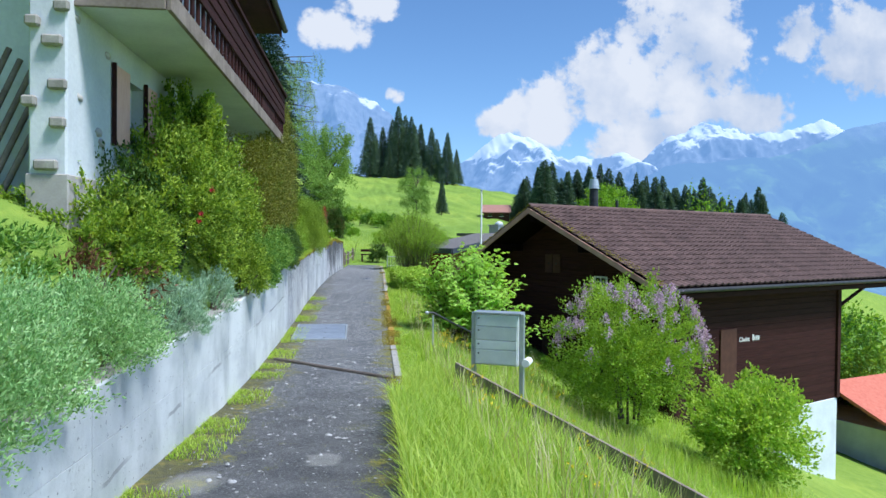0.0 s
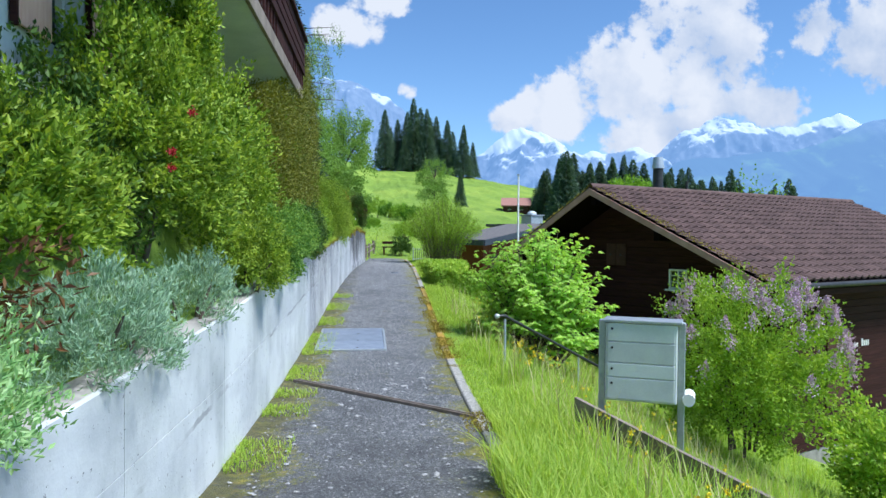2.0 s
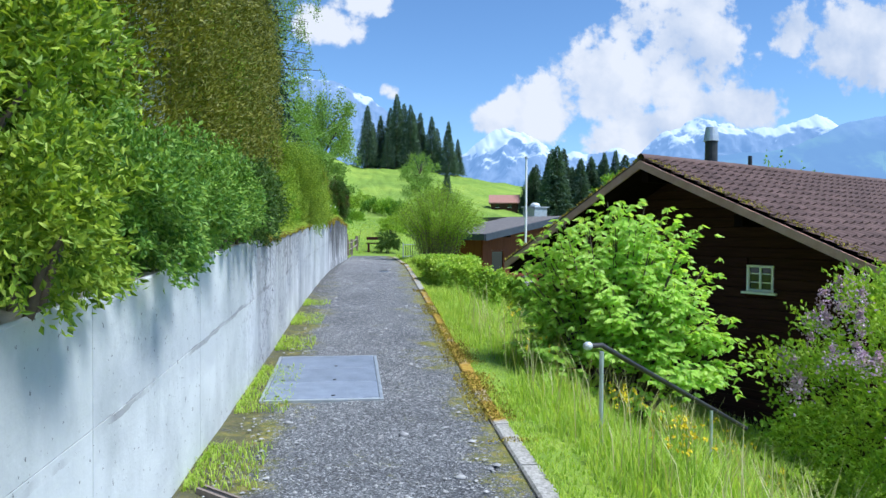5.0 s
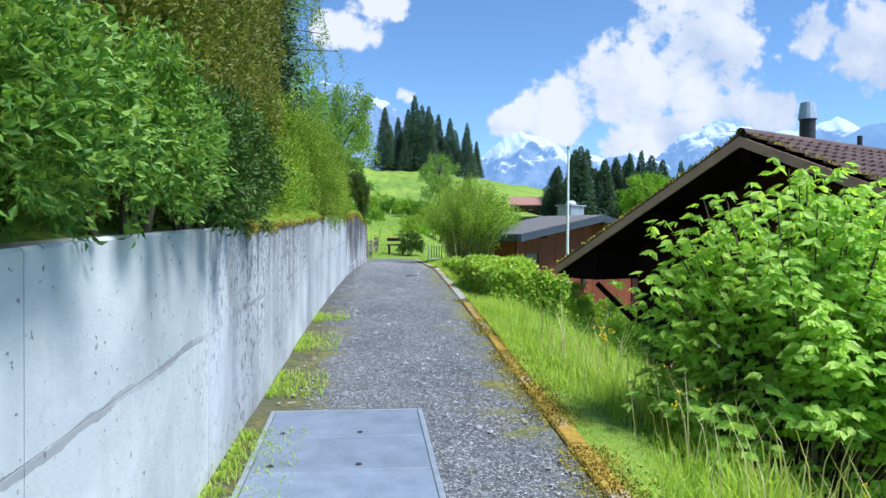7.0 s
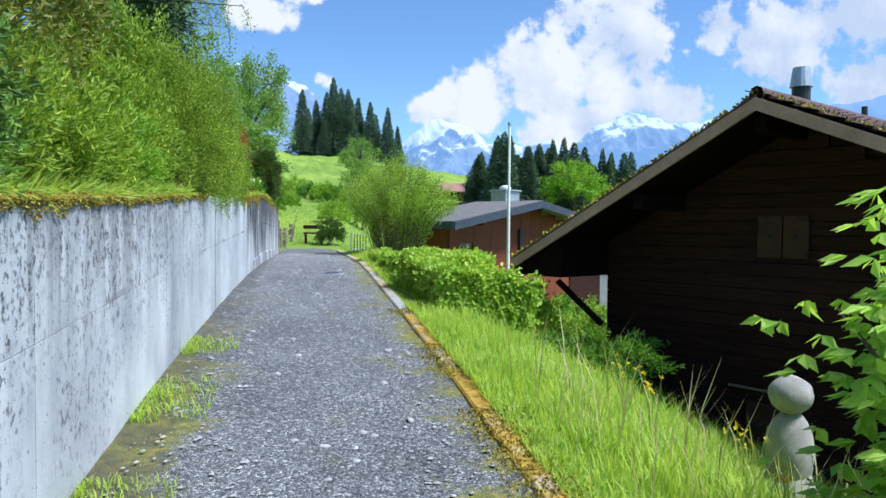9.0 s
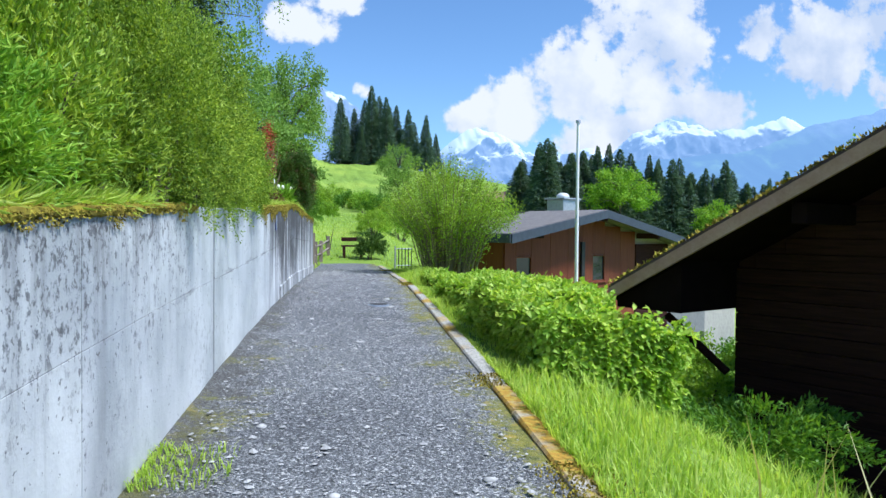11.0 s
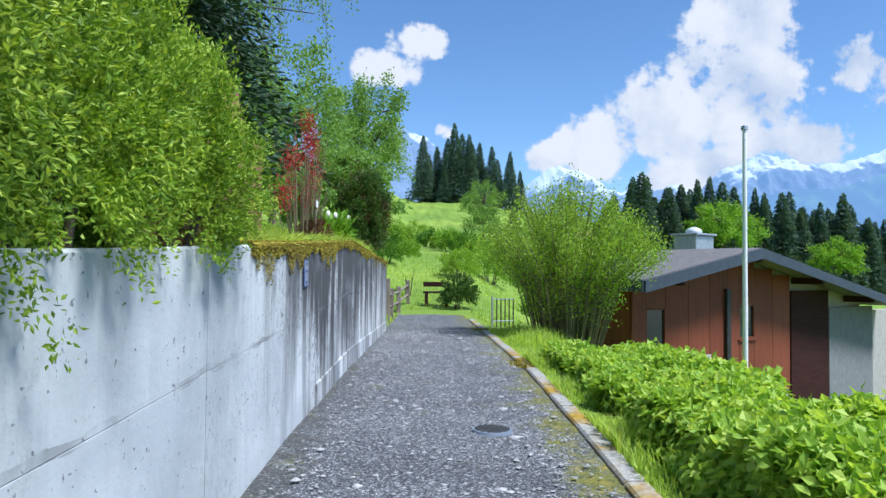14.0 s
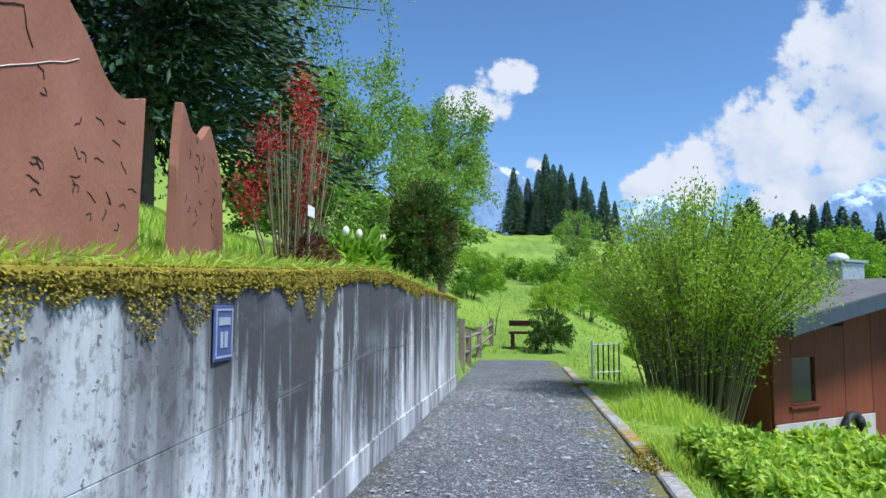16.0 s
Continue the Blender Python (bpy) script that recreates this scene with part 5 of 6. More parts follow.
def far_house(at, turn, w, d, hw, hr, label, wallm, roofm):
    h = thing("hut", at, label, "house", turn=turn)
    part("wall", boxes("wall", wallm, ((-w / 2, -d / 2, -1), (w / 2, d / 2, hw)), bevel=0.02), h)
    for s in (-1, 1):
        part("roof", prism("roof", roofm, [(0, hw + hr), (s * d * 0.62, hw - 0.25), (s * d * 0.62, hw - 0.1), (0, hw + hr + 0.15)], w * 1.16, "x", -w * 0.58), h)
    for k in (-0.25, 0.2):
        wn = part("window", boxes("window", GLASS, ((w * k - 0.3, -d / 2 - 0.03, hw * 0.35), (w * k + 0.3, -d / 2 - 0.005, hw * 0.75)), bevel=0.01), h)
        part("sill", boxes("sill", WHITEPAINT, ((w * k - 0.36, -d / 2 - 0.08, hw * 0.30), (w * k + 0.36, -d / 2 - 0.006, hw * 0.34)), bevel=0.01), wn)


far_house(on(23.6, 124), -12, 4.4, 3.6, 1.3, 1.1, "small brown alpine barn with a pinkish roof", SHUTTER, PINKTILE)
far_house((27.5, 33.5, -9.3), 22, 11.0, 7.0, 2.4, 1.7, "neighbouring house with a red tiled roof", WHITE, REDTILE)


# ---- along the lane ----
def post_rail():
    f = thing("stair_rail", (1.33, 9.9, -1.0), "weathered plank handrail beside steps down the slope", "handrail")
    o = f.matrix_world.translation
    a, b = Vector((1.33, 9.9, -0.34)) - o, Vector((4.3, 5.4, -1.49)) - o
    for dz in (0, -0.36):
        d = (b - a).normalized()
        n = d.cross(Vector((0, 0, 1))).normalized() * 0.02
        bm = bmesh.new()
        vs = [bm.verts.new(p + q + Vector((0, 0, dz + e))) for p in (a, b) for q in (-n, n) for e in (-0.10, 0.10)]
        bmesh.ops.convex_hull(bm, input=vs)
        part("rail", bm_mesh("rail", bm, GREYWOOD), f)
    for t in (0.03, 0.33, 0.64, 0.95):
        p = a.lerp(b, t)
        part("post", boxes("post", GREYWOOD, ((p.x - 0.04, p.y + 0.025, p.z - 1.1), (p.x + 0.04, p.y + 0.10, p.z + 0.03))), f)


def letter_box():
    b = thing("letter_box", (1.86, 9.7, float(land(1.86, 9.7))), "grey aluminium double letter box on two posts", "letter box", turn=-25)
    z = 0.47 - b.matrix_world.translation.z
    W, H = 0.31, 0.72
    part("body", boxes("body", ALU, ((-W, 0.0, z - H), (W, 0.22, z - 0.02)), bevel=0.01), b)
    for z0, z1 in ((0.02, 0.18), (0.19, 0.37), (0.38, 0.50), (0.51, 0.70)):
        d = part("door", boxes("door", ALU, ((-W + 0.02, -0.015, z - z1), (W - 0.02, -0.002, z - z0)), bevel=0.004), b)
        part("lock", rod("lock", DARKMETAL, (-W + 0.06, -0.022, z - z0 - 0.05), (-W + 0.06, -0.012, z - z0 - 0.05), 0.012), d)
    part("lid", boxes("lid", STEEL, ((-W - 0.02, -0.03, z - 0.015), (W + 0.04, 0.24, z + 0.015))), b)
    for x in (-W - 0.035, W + 0.035):
        part("post", boxes("post", STEEL, ((x - 0.03, 0.05, -0.3), (x + 0.03, 0.13, z)), bevel=0.006), b)
    part("newspaper_tube", rod("newspaper_tube", WHITEPAINT, (W + 0.10, 0.0, z - H + 0.05), (W + 0.10, 0.25, z - H + 0.05), 0.055), b)


def cover_plate():
    p = thing("cover_plate", (-0.88, 15.88, float(lane_z(15.88))), "grey steel access cover of three sheets in the path", "cover")
    tilt = math.atan2(float(lane_z(16.8) - lane_z(14.95)), 1.85)
    p.matrix_world = p.matrix_world @ pose(0, 0, 0.004, math.degrees(tilt), 0, 0.5)
    for y0, y1 in ((-0.93, -0.32), (-0.31, 0.30), (0.31, 0.93)):
        s = part("sheet", boxes("sheet", PLATE, ((-0.53, y0, 0.0), (0.53, y1, 0.022)), bevel=0.005), p)
        for x in (-0.42, 0.1):
            part("lifting_eye", rod("lifting_eye", DARKMETAL, (x, y0 + 0.08, 0.0225), (x, y0 + 0.08, 0.026), 0.02), s)
    part("frame", boxes("frame", STEEL, ((-0.57, -0.97, -0.02), (-0.535, 0.97, 0.018)), ((0.535, -0.97, -0.02), (0.57, 0.97, 0.018)), ((-0.535, -0.97, -0.02), (0.535, -0.935, 0.018)), ((-0.535, 0.935, -0.02), (0.535, 0.97, 0.018)), bevel=0.003), p)


def drain_and_manhole():
    d = thing("slot_drain", (-0.42, 11.65, float(lane_z(11.65))), "narrow dark slot drain across the path", "drain")
    o = d.matrix_world.translation
    a, b = Vector((-1.5, 12.75, float(lane_z(12.75)) + 0.014)) - o, Vector((0.56, 10.75, float(lane_z(10.75)) + 0.006)) - o
    s = (b - a).normalized().cross(Vector((0, 0, 1))).normalized()
    for e, m, nm in ((-0.028, STEEL, "edge_bar"), (0.028, STEEL, "edge_bar"), (0, RUBBER, "slot")):
        bm = bmesh.new()
        w, hgt = (0.010, 0.014) if m is STEEL else (0.018, 0.004)
        vs = [bm.verts.new(p + s * (e + k) + Vector((0, 0, q))) for p in (a, b) for k in (-w, w) for q in (-0.03, hgt)]
        bmesh.ops.convex_hull(bm, input=vs)
        part(nm, bm_mesh(nm, bm, GREYWOOD if m is STEEL else m), d)
    m = thing("manhole_cover", (0.16, 27.15, float(lane_z(27.15)) + 0.004), "round ribbed cast-iron manhole cover", "manhole")
    part("disc", rod("disc", PLATE, (0, 0, -0.01), (0, 0, 0.012), 0.15, 0.145, 28), m)
    for k in range(-4, 5):
        w = math.sqrt(0.13 ** 2 - (k * 0.03) ** 2) if abs(k * 0.03) < 0.13 else 0.03
        part("rib", boxes("rib", DARKMETAL, ((-w, k * 0.03 - 0.006, 0.0125), (w, k * 0.03 + 0.006, 0.018)), bevel=0.002), m)


def hand_rail():
    r = thing("pipe_handrail", (1.28, 13.7, float(land(1.28, 13.7))), "thin steel handrail with a bent end going down the slope", "handrail")
    z0 = r.matrix_world.translation.z
    t = 0.06 - z0
    part("post", rod("post", STEEL, (0.1, 0.02, -0.3), (0.1, 0.02, t - 0.05), 0.017), r)
    part("rail", tubes("rail", DARKMETAL, [([(0.0, 0, t), (0.1, 0.03, t), (0.5, 0.25, t - 0.22), (1.9, 1.0, t - 0.98)], [0.022] * 4)], 8), r)
    part("end_cap", ball("end_cap", ALU, (-0.02, 0, t), (0.04, 0.035, 0.035)), r)
    part("post", rod("post", STEEL, (1.4, 0.73, -0.95), (1.4, 0.73, t - 0.72), 0.015), r)


def flag_pole():
    f = thing("flag_pole", (5.95, 35.36, float(land(5.95, 35.36))), "tall bare white flagpole", "flagpole")
    H = 3.9 - f.matrix_world.translation.z
    part("pole", rod("pole", WHITEPAINT, (0, 0, -0.3), (0, 0, H), 0.055, 0.038, 12), f)
    part("finial", rod("finial", STEEL, (0, 0, H), (0, 0, H + 0.07), 0.07, 0.06, 12), f)


def sculptures():
    f = thing("stone_figure", (3.3, 19.3, float(land(3.3, 19.3))), "rounded grey stone sculpture standing in the grass", "sculpture")
    t = -0.30 - f.matrix_world.translation.z
    bm = bmesh.new()
    for z, rx, rzz in ((t - 0.20, 0.165, 0.155), (t - 0.66, 0.18, 0.36), (t - 1.05, 0.21, 0.36)):
        r = bmesh.ops.create_icosphere(bm, subdivisions=3, radius=1.0)
        for v in r["verts"]:
            k = 1 + 0.06 * noise.fractal(v.co * 2 + Vector((z, 0, 0)), 1, 2, 3)
            v.co = Vector((v.co.x * rx * k, v.co.y * rx * k, z + v.co.z * rzz * k))
    part("stones", bm_mesh("stones", bm, STONE, True), f)

    def slab(at, turn, outline, th, label):
        """A standing slab beside the wall; outline in metres along the lane and up from its foot."""
        s = thing("stone_slab", at, label, "sculpture", "stone slabs", turn=turn)
        pts = []
        for (x0, a), (x1, b) in zip(outline, outline[1:] + outline[:1]):
            for k in range(4):
                q = k / 4
                j = 0.014 * noise.noise(Vector((x0 * 9 + q * 5, a * 9, turn)))
                pts.append((x0 + (x1 - x0) * q + j, a + (b - a) * q + j))
        part("slab", prism("slab", SLAB, pts, th, "x", -th, 0.006), s)
        return s

    big = slab((-1.57, 25.0, 1.2), 2.9, [(0, 0), (-0.1, 0.55), (0.4, 0.72), (0.62, 0.86), (0.8, 0.98), (1.1, 1.0), (1.4, 1.08), (1.52, 1.02), (1.7, 1.15), (1.95, 1.18), (2.06, 1.06), (2.25, 0.93), (2.4, 0.82), (2.52, 0.80), (2.7, 0.86), (2.66, 0)], 0.05, "large jagged slab of red sandstone with cracks")
    for pts, m in (([(1.15, 0.79), (1.28, 0.75), (1.45, 0.80), (1.6, 0.84)], CRACK), ([(0.65, 0.44), (0.9, 0.47), (1.1, 0.50), (1.35, 0.60), (1.8, 0.70)], CRACK),
                   ([(1.47, 0.73), (1.7, 0.85), (1.85, 0.90), (1.87, 0.84), (1.92, 0.76)], CRACK), ([(1.25, 0.44), (1.5, 0.57), (1.7, 0.65), (2.0, 0.78), (2.25, 0.88)], VEIN),
                   ([(1.35, 0.602), (1.55, 0.64), (1.72, 0.66)], VEIN), ([(0.65, 0.447), (0.9, 0.477), (1.1, 0.507)], VEIN)):
        line = [(0.0015, x + 0.012 * noise.noise(Vector((x * 31, z, 2))), z + 0.012 * noise.noise(Vector((x * 31, z, 7)))) for i in range(len(pts) - 1) for f in (0, 0.33, 0.66) for x, z in [(pts[i][0] + (pts[i + 1][0] - pts[i][0]) * f, pts[i][1] + (pts[i + 1][1] - pts[i][1]) * f)]]
        part("crack", tubes("crack", m, [(line, [0.0026] * len(line))], 4), big)
    small = slab((-1.76, 28.11, 1.25), 10.2, [(0, 0), (0.01, 0.6), (0.08, 0.94), (0.14, 0.92), (0.27, 0.83), (0.47, 0.83), (0.65, 0.96), (0.83, 0.85), (1.0, 0.70), (1.12, 0)], 0.045, "small pointed slab of pink sandstone")
    for s, n, y0, y1, z0, z1 in ((big, 26, 1.9, 2.6, 0.25, 0.75), (small, 22, 0.1, 0.95, 0.3, 0.8)):
        for k in range(n):
            a, b, w, pl = RNG.uniform(y0, y1), RNG.uniform(z0, z1), RNG.uniform(-0.9, 0.9), []
            for q in range(5):
                pl.append((0.001, a, b))
                w += RNG.normal() * 0.7
                a, b = a + 0.018 * math.cos(w), b + 0.014 * math.sin(w)
            part("crack", tubes("crack", CRACK, [(pl, [0.0022] * 5)], 4), s)
    yy = 27.48
    p = thing("number_plate", (float(wall_x(yy)) + 0.004, yy, 0.97), "small blue enamel house plate with white border on the wall", "sign")
    part("plate", boxes("plate", BLUEPAINT, ((0, -0.09, 0), (0.008, 0.09, 0.21)), bevel=0.003), p)
    for lo, hi in (((0.0085, -0.08, 0.012), (0.0115, 0.08, 0.02)), ((0.0085, -0.08, 0.19), (0.0115, 0.08, 0.198)), ((0.0085, -0.08, 0.02), (0.0115, -0.073, 0.19)), ((0.0085, 0.073, 0.02), (0.0115, 0.08, 0.19)),
                   ((0.0085, -0.055, 0.135), (0.0115, 0.055, 0.165)), ((0.0085, -0.035, 0.05), (0.0115, -0.015, 0.11)), ((0.0085, 0.0, 0.05), (0.0115, 0.03, 0.11))):
        part("mark", boxes("mark", DULLPAINT, (lo, hi), bevel=0.0), p)


post_rail(), letter_box(), cover_plate(), drain_and_manhole(), hand_rail(), flag_pole(), sculptures()


# ---- garden at the path's end ----
def garden():
    f = thing("garden_fence", (-0.95, 39.3, float(land(-0.95, 39.3))), "low weathered wooden garden fence", "fence")
    o = f.matrix_world.translation
    pts = [(-0.98, 38.2), (-0.95, 40.2), (-0.80, 42.4), (-0.55, 44.8)]
    P = [Vector((x, y, float(land(x, y)))) - o for x, y in pts]
    for k, p in enumerate(P):
        part("post", boxes("post", GREYWOOD, ((p.x - 0.06, p.y - 0.06, p.z - 0.3), (p.x + 0.06, p.y + 0.06, p.z + (0.95 if k == 0 else 0.75)))), f)
    for a, b in zip(P, P[1:]):
        for z in (0.3, 0.6):
            part("rail", tubes("rail", GREYWOOD, [([a + Vector((0, 0, z)), b + Vector((0, 0, z))], [0.035, 0.035])], 4), f)
    b = thing("garden_bench", on(0.35, 44.2), "dark wooden picnic bench on the lawn", "bench")
    part("seat", boxes("seat", DARKWOOD, ((-0.42, -0.2, 0.40), (0.42, 0.2, 0.46))), b)
    part("backrest", boxes("backrest", DARKWOOD, ((-0.42, 0.2, 0.60), (0.42, 0.25, 0.75))), b)
    for x in (-0.32, 0.32):
        part("leg", boxes("leg", DARKWOOD, ((x - 0.05, -0.2, -0.1), (x + 0.05, 0.24, 0.395))), b)
    g = thing("metal_gate", on(1.35, 37.6), "narrow grey metal railing beside the path", "railing")
    for k in range(6):
        part("bar", rod("bar", DARKMETAL, (0.1 * k, 0.06 * k, -0.4), (0.1 * k, 0.06 * k, 0.62), 0.014), g)
    for z in (0.12, 0.60):
        part("rail", tubes("rail", STEEL, [([(0, 0, z), (0.5, 0.3, z)], [0.014, 0.014])], 6), g)
    part("post", rod("post", STEEL, (-0.02, -0.1, -0.3), (-0.02, -0.1, 0.68), 0.02), g)


garden()


# ---- shrubs and hedges ----
def shrub(name, at, radii, label, mat, n, leaf, cat="shrub", clumps=90, spread=0.12, low=-0.55, up=0.35, stem=8, inner=0.35, lift=None, group="", droop=0.0):
    s = thing(name, at, label, cat, group)
    lift = radii[2] * 0.85 if lift is None else lift
    if stem:
        each_tube("stem", BARK, stems("stem", BARK, stem, (radii[0], radii[1], radii[2] + lift * 0.6), 0.02 + radii[2] * 0.008, z0=-0.15), s)
    part("foliage", crown("foliage", mat, n, radii, leaf, clumps, spread, low, up, droop, inner, at=(0, 0, lift)), s)
    return s


# above the wall, from the start of the lane onwards
shrub("lavender_mound", (-2.26, 3.7, 0.46), (0.88, 1.15, 0.60), "pale green clipped mound of soft foliage on the wall", L_PALE, 46000, (0.034, 0.013), clumps=1500, spread=0.06, lift=0.30, up=0.7, stem=6)
shrub("lavender_mound", (-2.06, 5.5, 0.50), (0.58, 0.85, 0.42), "pale green clipped mound of soft foliage on the wall", L_PALE, 28000, (0.034, 0.013), clumps=1100, spread=0.06, lift=0.26, up=0.7, stem=6)
shrub("lavender_bush", (-1.98, 7.4, 0.52), (0.44, 0.95, 0.38), "silvery green lavender bush hanging over the wall", L_SILVER, 15000, (0.05, 0.010), clumps=260, spread=0.07, lift=0.14, up=0.8, stem=6)
shrub("lavender_bush", (-1.92, 9.2, 0.58), (0.36, 0.6, 0.36), "silvery green lavender bush hanging over the wall", L_SILVER, 5000, (0.05, 0.010), clumps=220, spread=0.07, lift=0.14, up=0.8, stem=6)
shrub("fern_bush", (-2.55, 6.6, 0.82), (0.75, 0.9, 0.5), "low rusty-leaved undergrowth above the wall", L_RUST, 2600, (0.06, 0.022), lift=0.1)
shrub("fern_bush", (-3.0, 5.6, 1.0), (0.9, 1.0, 0.45), "low green undergrowth beside the house", L_MID, 7000, (0.06, 0.025), lift=0.2)
tall = shrub("tall_shrub", (-2.5, 9.4, 0.95), (0.95, 1.3, 1.2), "tall yellow-green evergreen shrub", L_SHRUB, 34000, (0.055, 0.028), clumps=330, spread=0.07, lift=0.85)
shrub("tall_shrub", (-2.75, 7.7, 0.9), (0.85, 1.05, 0.72), "tall yellow-green evergreen shrub with dark gaps", L_SHRUB, 22000, (0.055, 0.028), clumps=280, spread=0.07, lift=0.5)
# inside of the crown: darker leaf colour stands for the shade in its gaps
part("foliage", crown("foliage", L_DARK, 16000, (0.7, 1.3, 0.85), (0.055, 0.03), 300, at=(-0.25, -0.6, 0.70)), tall, "inner leaves coloured dark for the shade inside the shrub")
part("foliage", crown("foliage", L_SHRUB, 20000, (0.55, 0.75, 1.0), (0.055, 0.028), 260, 0.08, at=(0.12, 0.75, 1.60)), tall, "pointed leader")
shrub("tall_shrub", (-2.4, 11.6, 0.9), (0.75, 1.0, 1.15), "tall green shrub above the wall", L_SHRUB, 30000, (0.055, 0.028), clumps=320, lift=0.95)


for k in range(3):
    q = thing("red_blossom", (-1.80 + 0.1 * math.sin(k * 2.2), 8.3 + 0.16 * k, 1.75 + 0.28 * math.sin(k * 1.7)), "small deep red blossom on the tall shrub", "flower", "red blossoms")
    V, F = leaf_arrays(RNG.normal(size=(60, 3)) * 0.014, RNG.normal(size=(60, 3)), 0.022, 0.014)
    part("petals", np_mesh("petals", V, [F], L_RED), q)["kind"] = "stuff"


def conifer_hedge(at, half, height, label, mat, n, leaf):
    """A tall clipped conifer hedge: upright sprays over a block with soft corners."""
    s = thing("conifer_hedge", at, label, "hedge")
    each_tube("trunk", BARK, [([(0, q, -0.4), (0, q, height * (0.62 + 0.2 * q / half[1]))], [0.07, 0.02]) for q in np.linspace(-half[1] * 0.85, half[1] * 0.85, 6)], s, 6)
    q = RNG.uniform(-1, 1, (n, 3))
    m = np.max(np.abs(q[:, :2]), axis=1, keepdims=True)
    shell = RNG.random((n, 1)) < 0.75
    q[:, :2] = np.where(shell, q[:, :2] / np.maximum(m, 1e-3) * RNG.uniform(0.86, 1.0, (n, 1)), q[:, :2])
    lump = np.array([1 + 0.14 * noise.fractal(Vector((a * 2.0, b * half[1] * 1.6, c * 3.4)), 1, 2, 3) for a, b, c in q])
    height = np.interp(q[:, 1], [-1, 0, 1], [0.55, 0.74, 1.0]) * height
    taper = 1 - 0.22 * np.clip(q[:, 2], 0, 1) ** 3
    P = np.stack([q[:, 0] * half[0] * lump * taper, q[:, 1] * half[1] * (0.9 + 0.1 * lump) * taper, (q[:, 2] * 0.5 + 0.5) * height * (0.94 + 0.06 * lump)], 1)
    D = np.stack([np.sign(q[:, 0]) * 0.45, q[:, 1] * 0.3, np.full(n, 0.35)], 1) + RNG.normal(size=(n, 3)) * 0.45
    V, F = leaf_arrays(P, D, leaf[0], leaf[1], 0.1)
    part("foliage", np_mesh("foliage", V, [F], mat), s)


conifer_hedge((-2.7, 16.1, 0.85), (0.95, 3.75), 4.2, "tall olive-brown clipped conifer hedge", L_YEW, 130000, (0.058, 0.017))
for k, (yy, r, m, nn) in enumerate([(10.9, 0.5, L_SHRUB, 13000), (12.1, 0.55, L_MID, 15000), (13.3, 0.5, L_MID, 14000), (14.5, 0.5, L_MID, 14000), (15.5, 0.50, L_DARK, 15000), (16.5, 0.48, L_DARK, 14000)]):
    shrub("overhanging_shrub", (float(wall_x(yy)) - 0.12, yy, float(top_z(yy)) + 0.0), (r * 0.8, r * 1.3, 0.5), "leafy green shrub hanging over the wall", m, nn, (0.042, 0.019), clumps=300, spread=0.09, lift=0.36, low=-0.72, up=0.0, stem=4, group="shrubs on the wall")
for yy, r, h, m, lift in [(17.2, 0.50, 0.50, L_MID, 0.30), (17.9, 0.50, 0.50, L_SHRUB, 0.28), (18.6, 0.48, 0.46, L_CYPRESS, 0.24), (19.3, 0.50, 0.60, L_CYPRESS, 0.34), (20.1, 0.46, 0.46, L_LIME, 0.24), (20.8, 0.46, 0.62, L_CYPRESS, 0.34), (21.6, 0.42, 0.62, L_SHRUB, 0.36)]:
    shrub("fern_clump", (float(wall_x(yy)) - 0.42, yy, float(top_z(yy)) + 0.02), (r * 0.9, r * 1.1, h), "bright green ferns growing on the wall's crest", m, 15000, (0.055, 0.014), "fern", clumps=230, lift=lift, low=-0.5, up=0.45, stem=3, group="ferns on the wall")
for yy, xo, r, h, m, nn in [(22.5, 0.95, 0.7, 0.85, L_SHRUB, 16000), (21.0, 1.5, 0.85, 1.3, L_MID, 22000), (19.4, 1.55, 0.9, 1.5, L_MID, 24000), (17.9, 1.2, 0.7, 1.2, L_SHRUB, 20000), (23.5, 1.05, 0.6, 0.6, L_SHRUB, 12000)]:
    shrub("garden_shrub", (float(wall_x(yy)) - xo, yy, float(land(wall_x(yy) - xo, yy))), (r, r, h), "dense green garden shrub behind the wall", m, nn, (0.06, 0.026), clumps=220, lift=h * 0.8, group="garden shrubs")
for yy, r, h, nn in [(22.3, 0.62, 0.98, 44000), (23.35, 0.60, 0.98, 56000), (24.3, 0.55, 0.74, 52000), (25.25, 0.52, 0.62, 48000)]:
    shrub("lime_shrub", (float(wall_x(yy)) - 0.24, yy, float(top_z(yy)) - 0.02), (r * 0.85, r * 1.15, h), "lime green conifer shrub hanging over the wall", L_SHRUB if yy < 24 else L_CYPRESS, nn, (0.028, 0.012), clumps=680, spread=0.075, lift=h * 0.60, low=-0.68, up=0.25, stem=4, group="lime shrubs on the wall")

# the garden behind the wall's end
yew = shrub("yew_topiary", (-1.33, 34.6, 1.2), (0.5, 0.55, 0.85), "dark brown-green clipped yew column", L_RUST, 5000, (0.045, 0.018), clumps=900, spread=0.06, lift=0.82, stem=3)
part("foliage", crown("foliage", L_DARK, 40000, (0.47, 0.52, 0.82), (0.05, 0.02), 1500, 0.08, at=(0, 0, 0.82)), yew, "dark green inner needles")


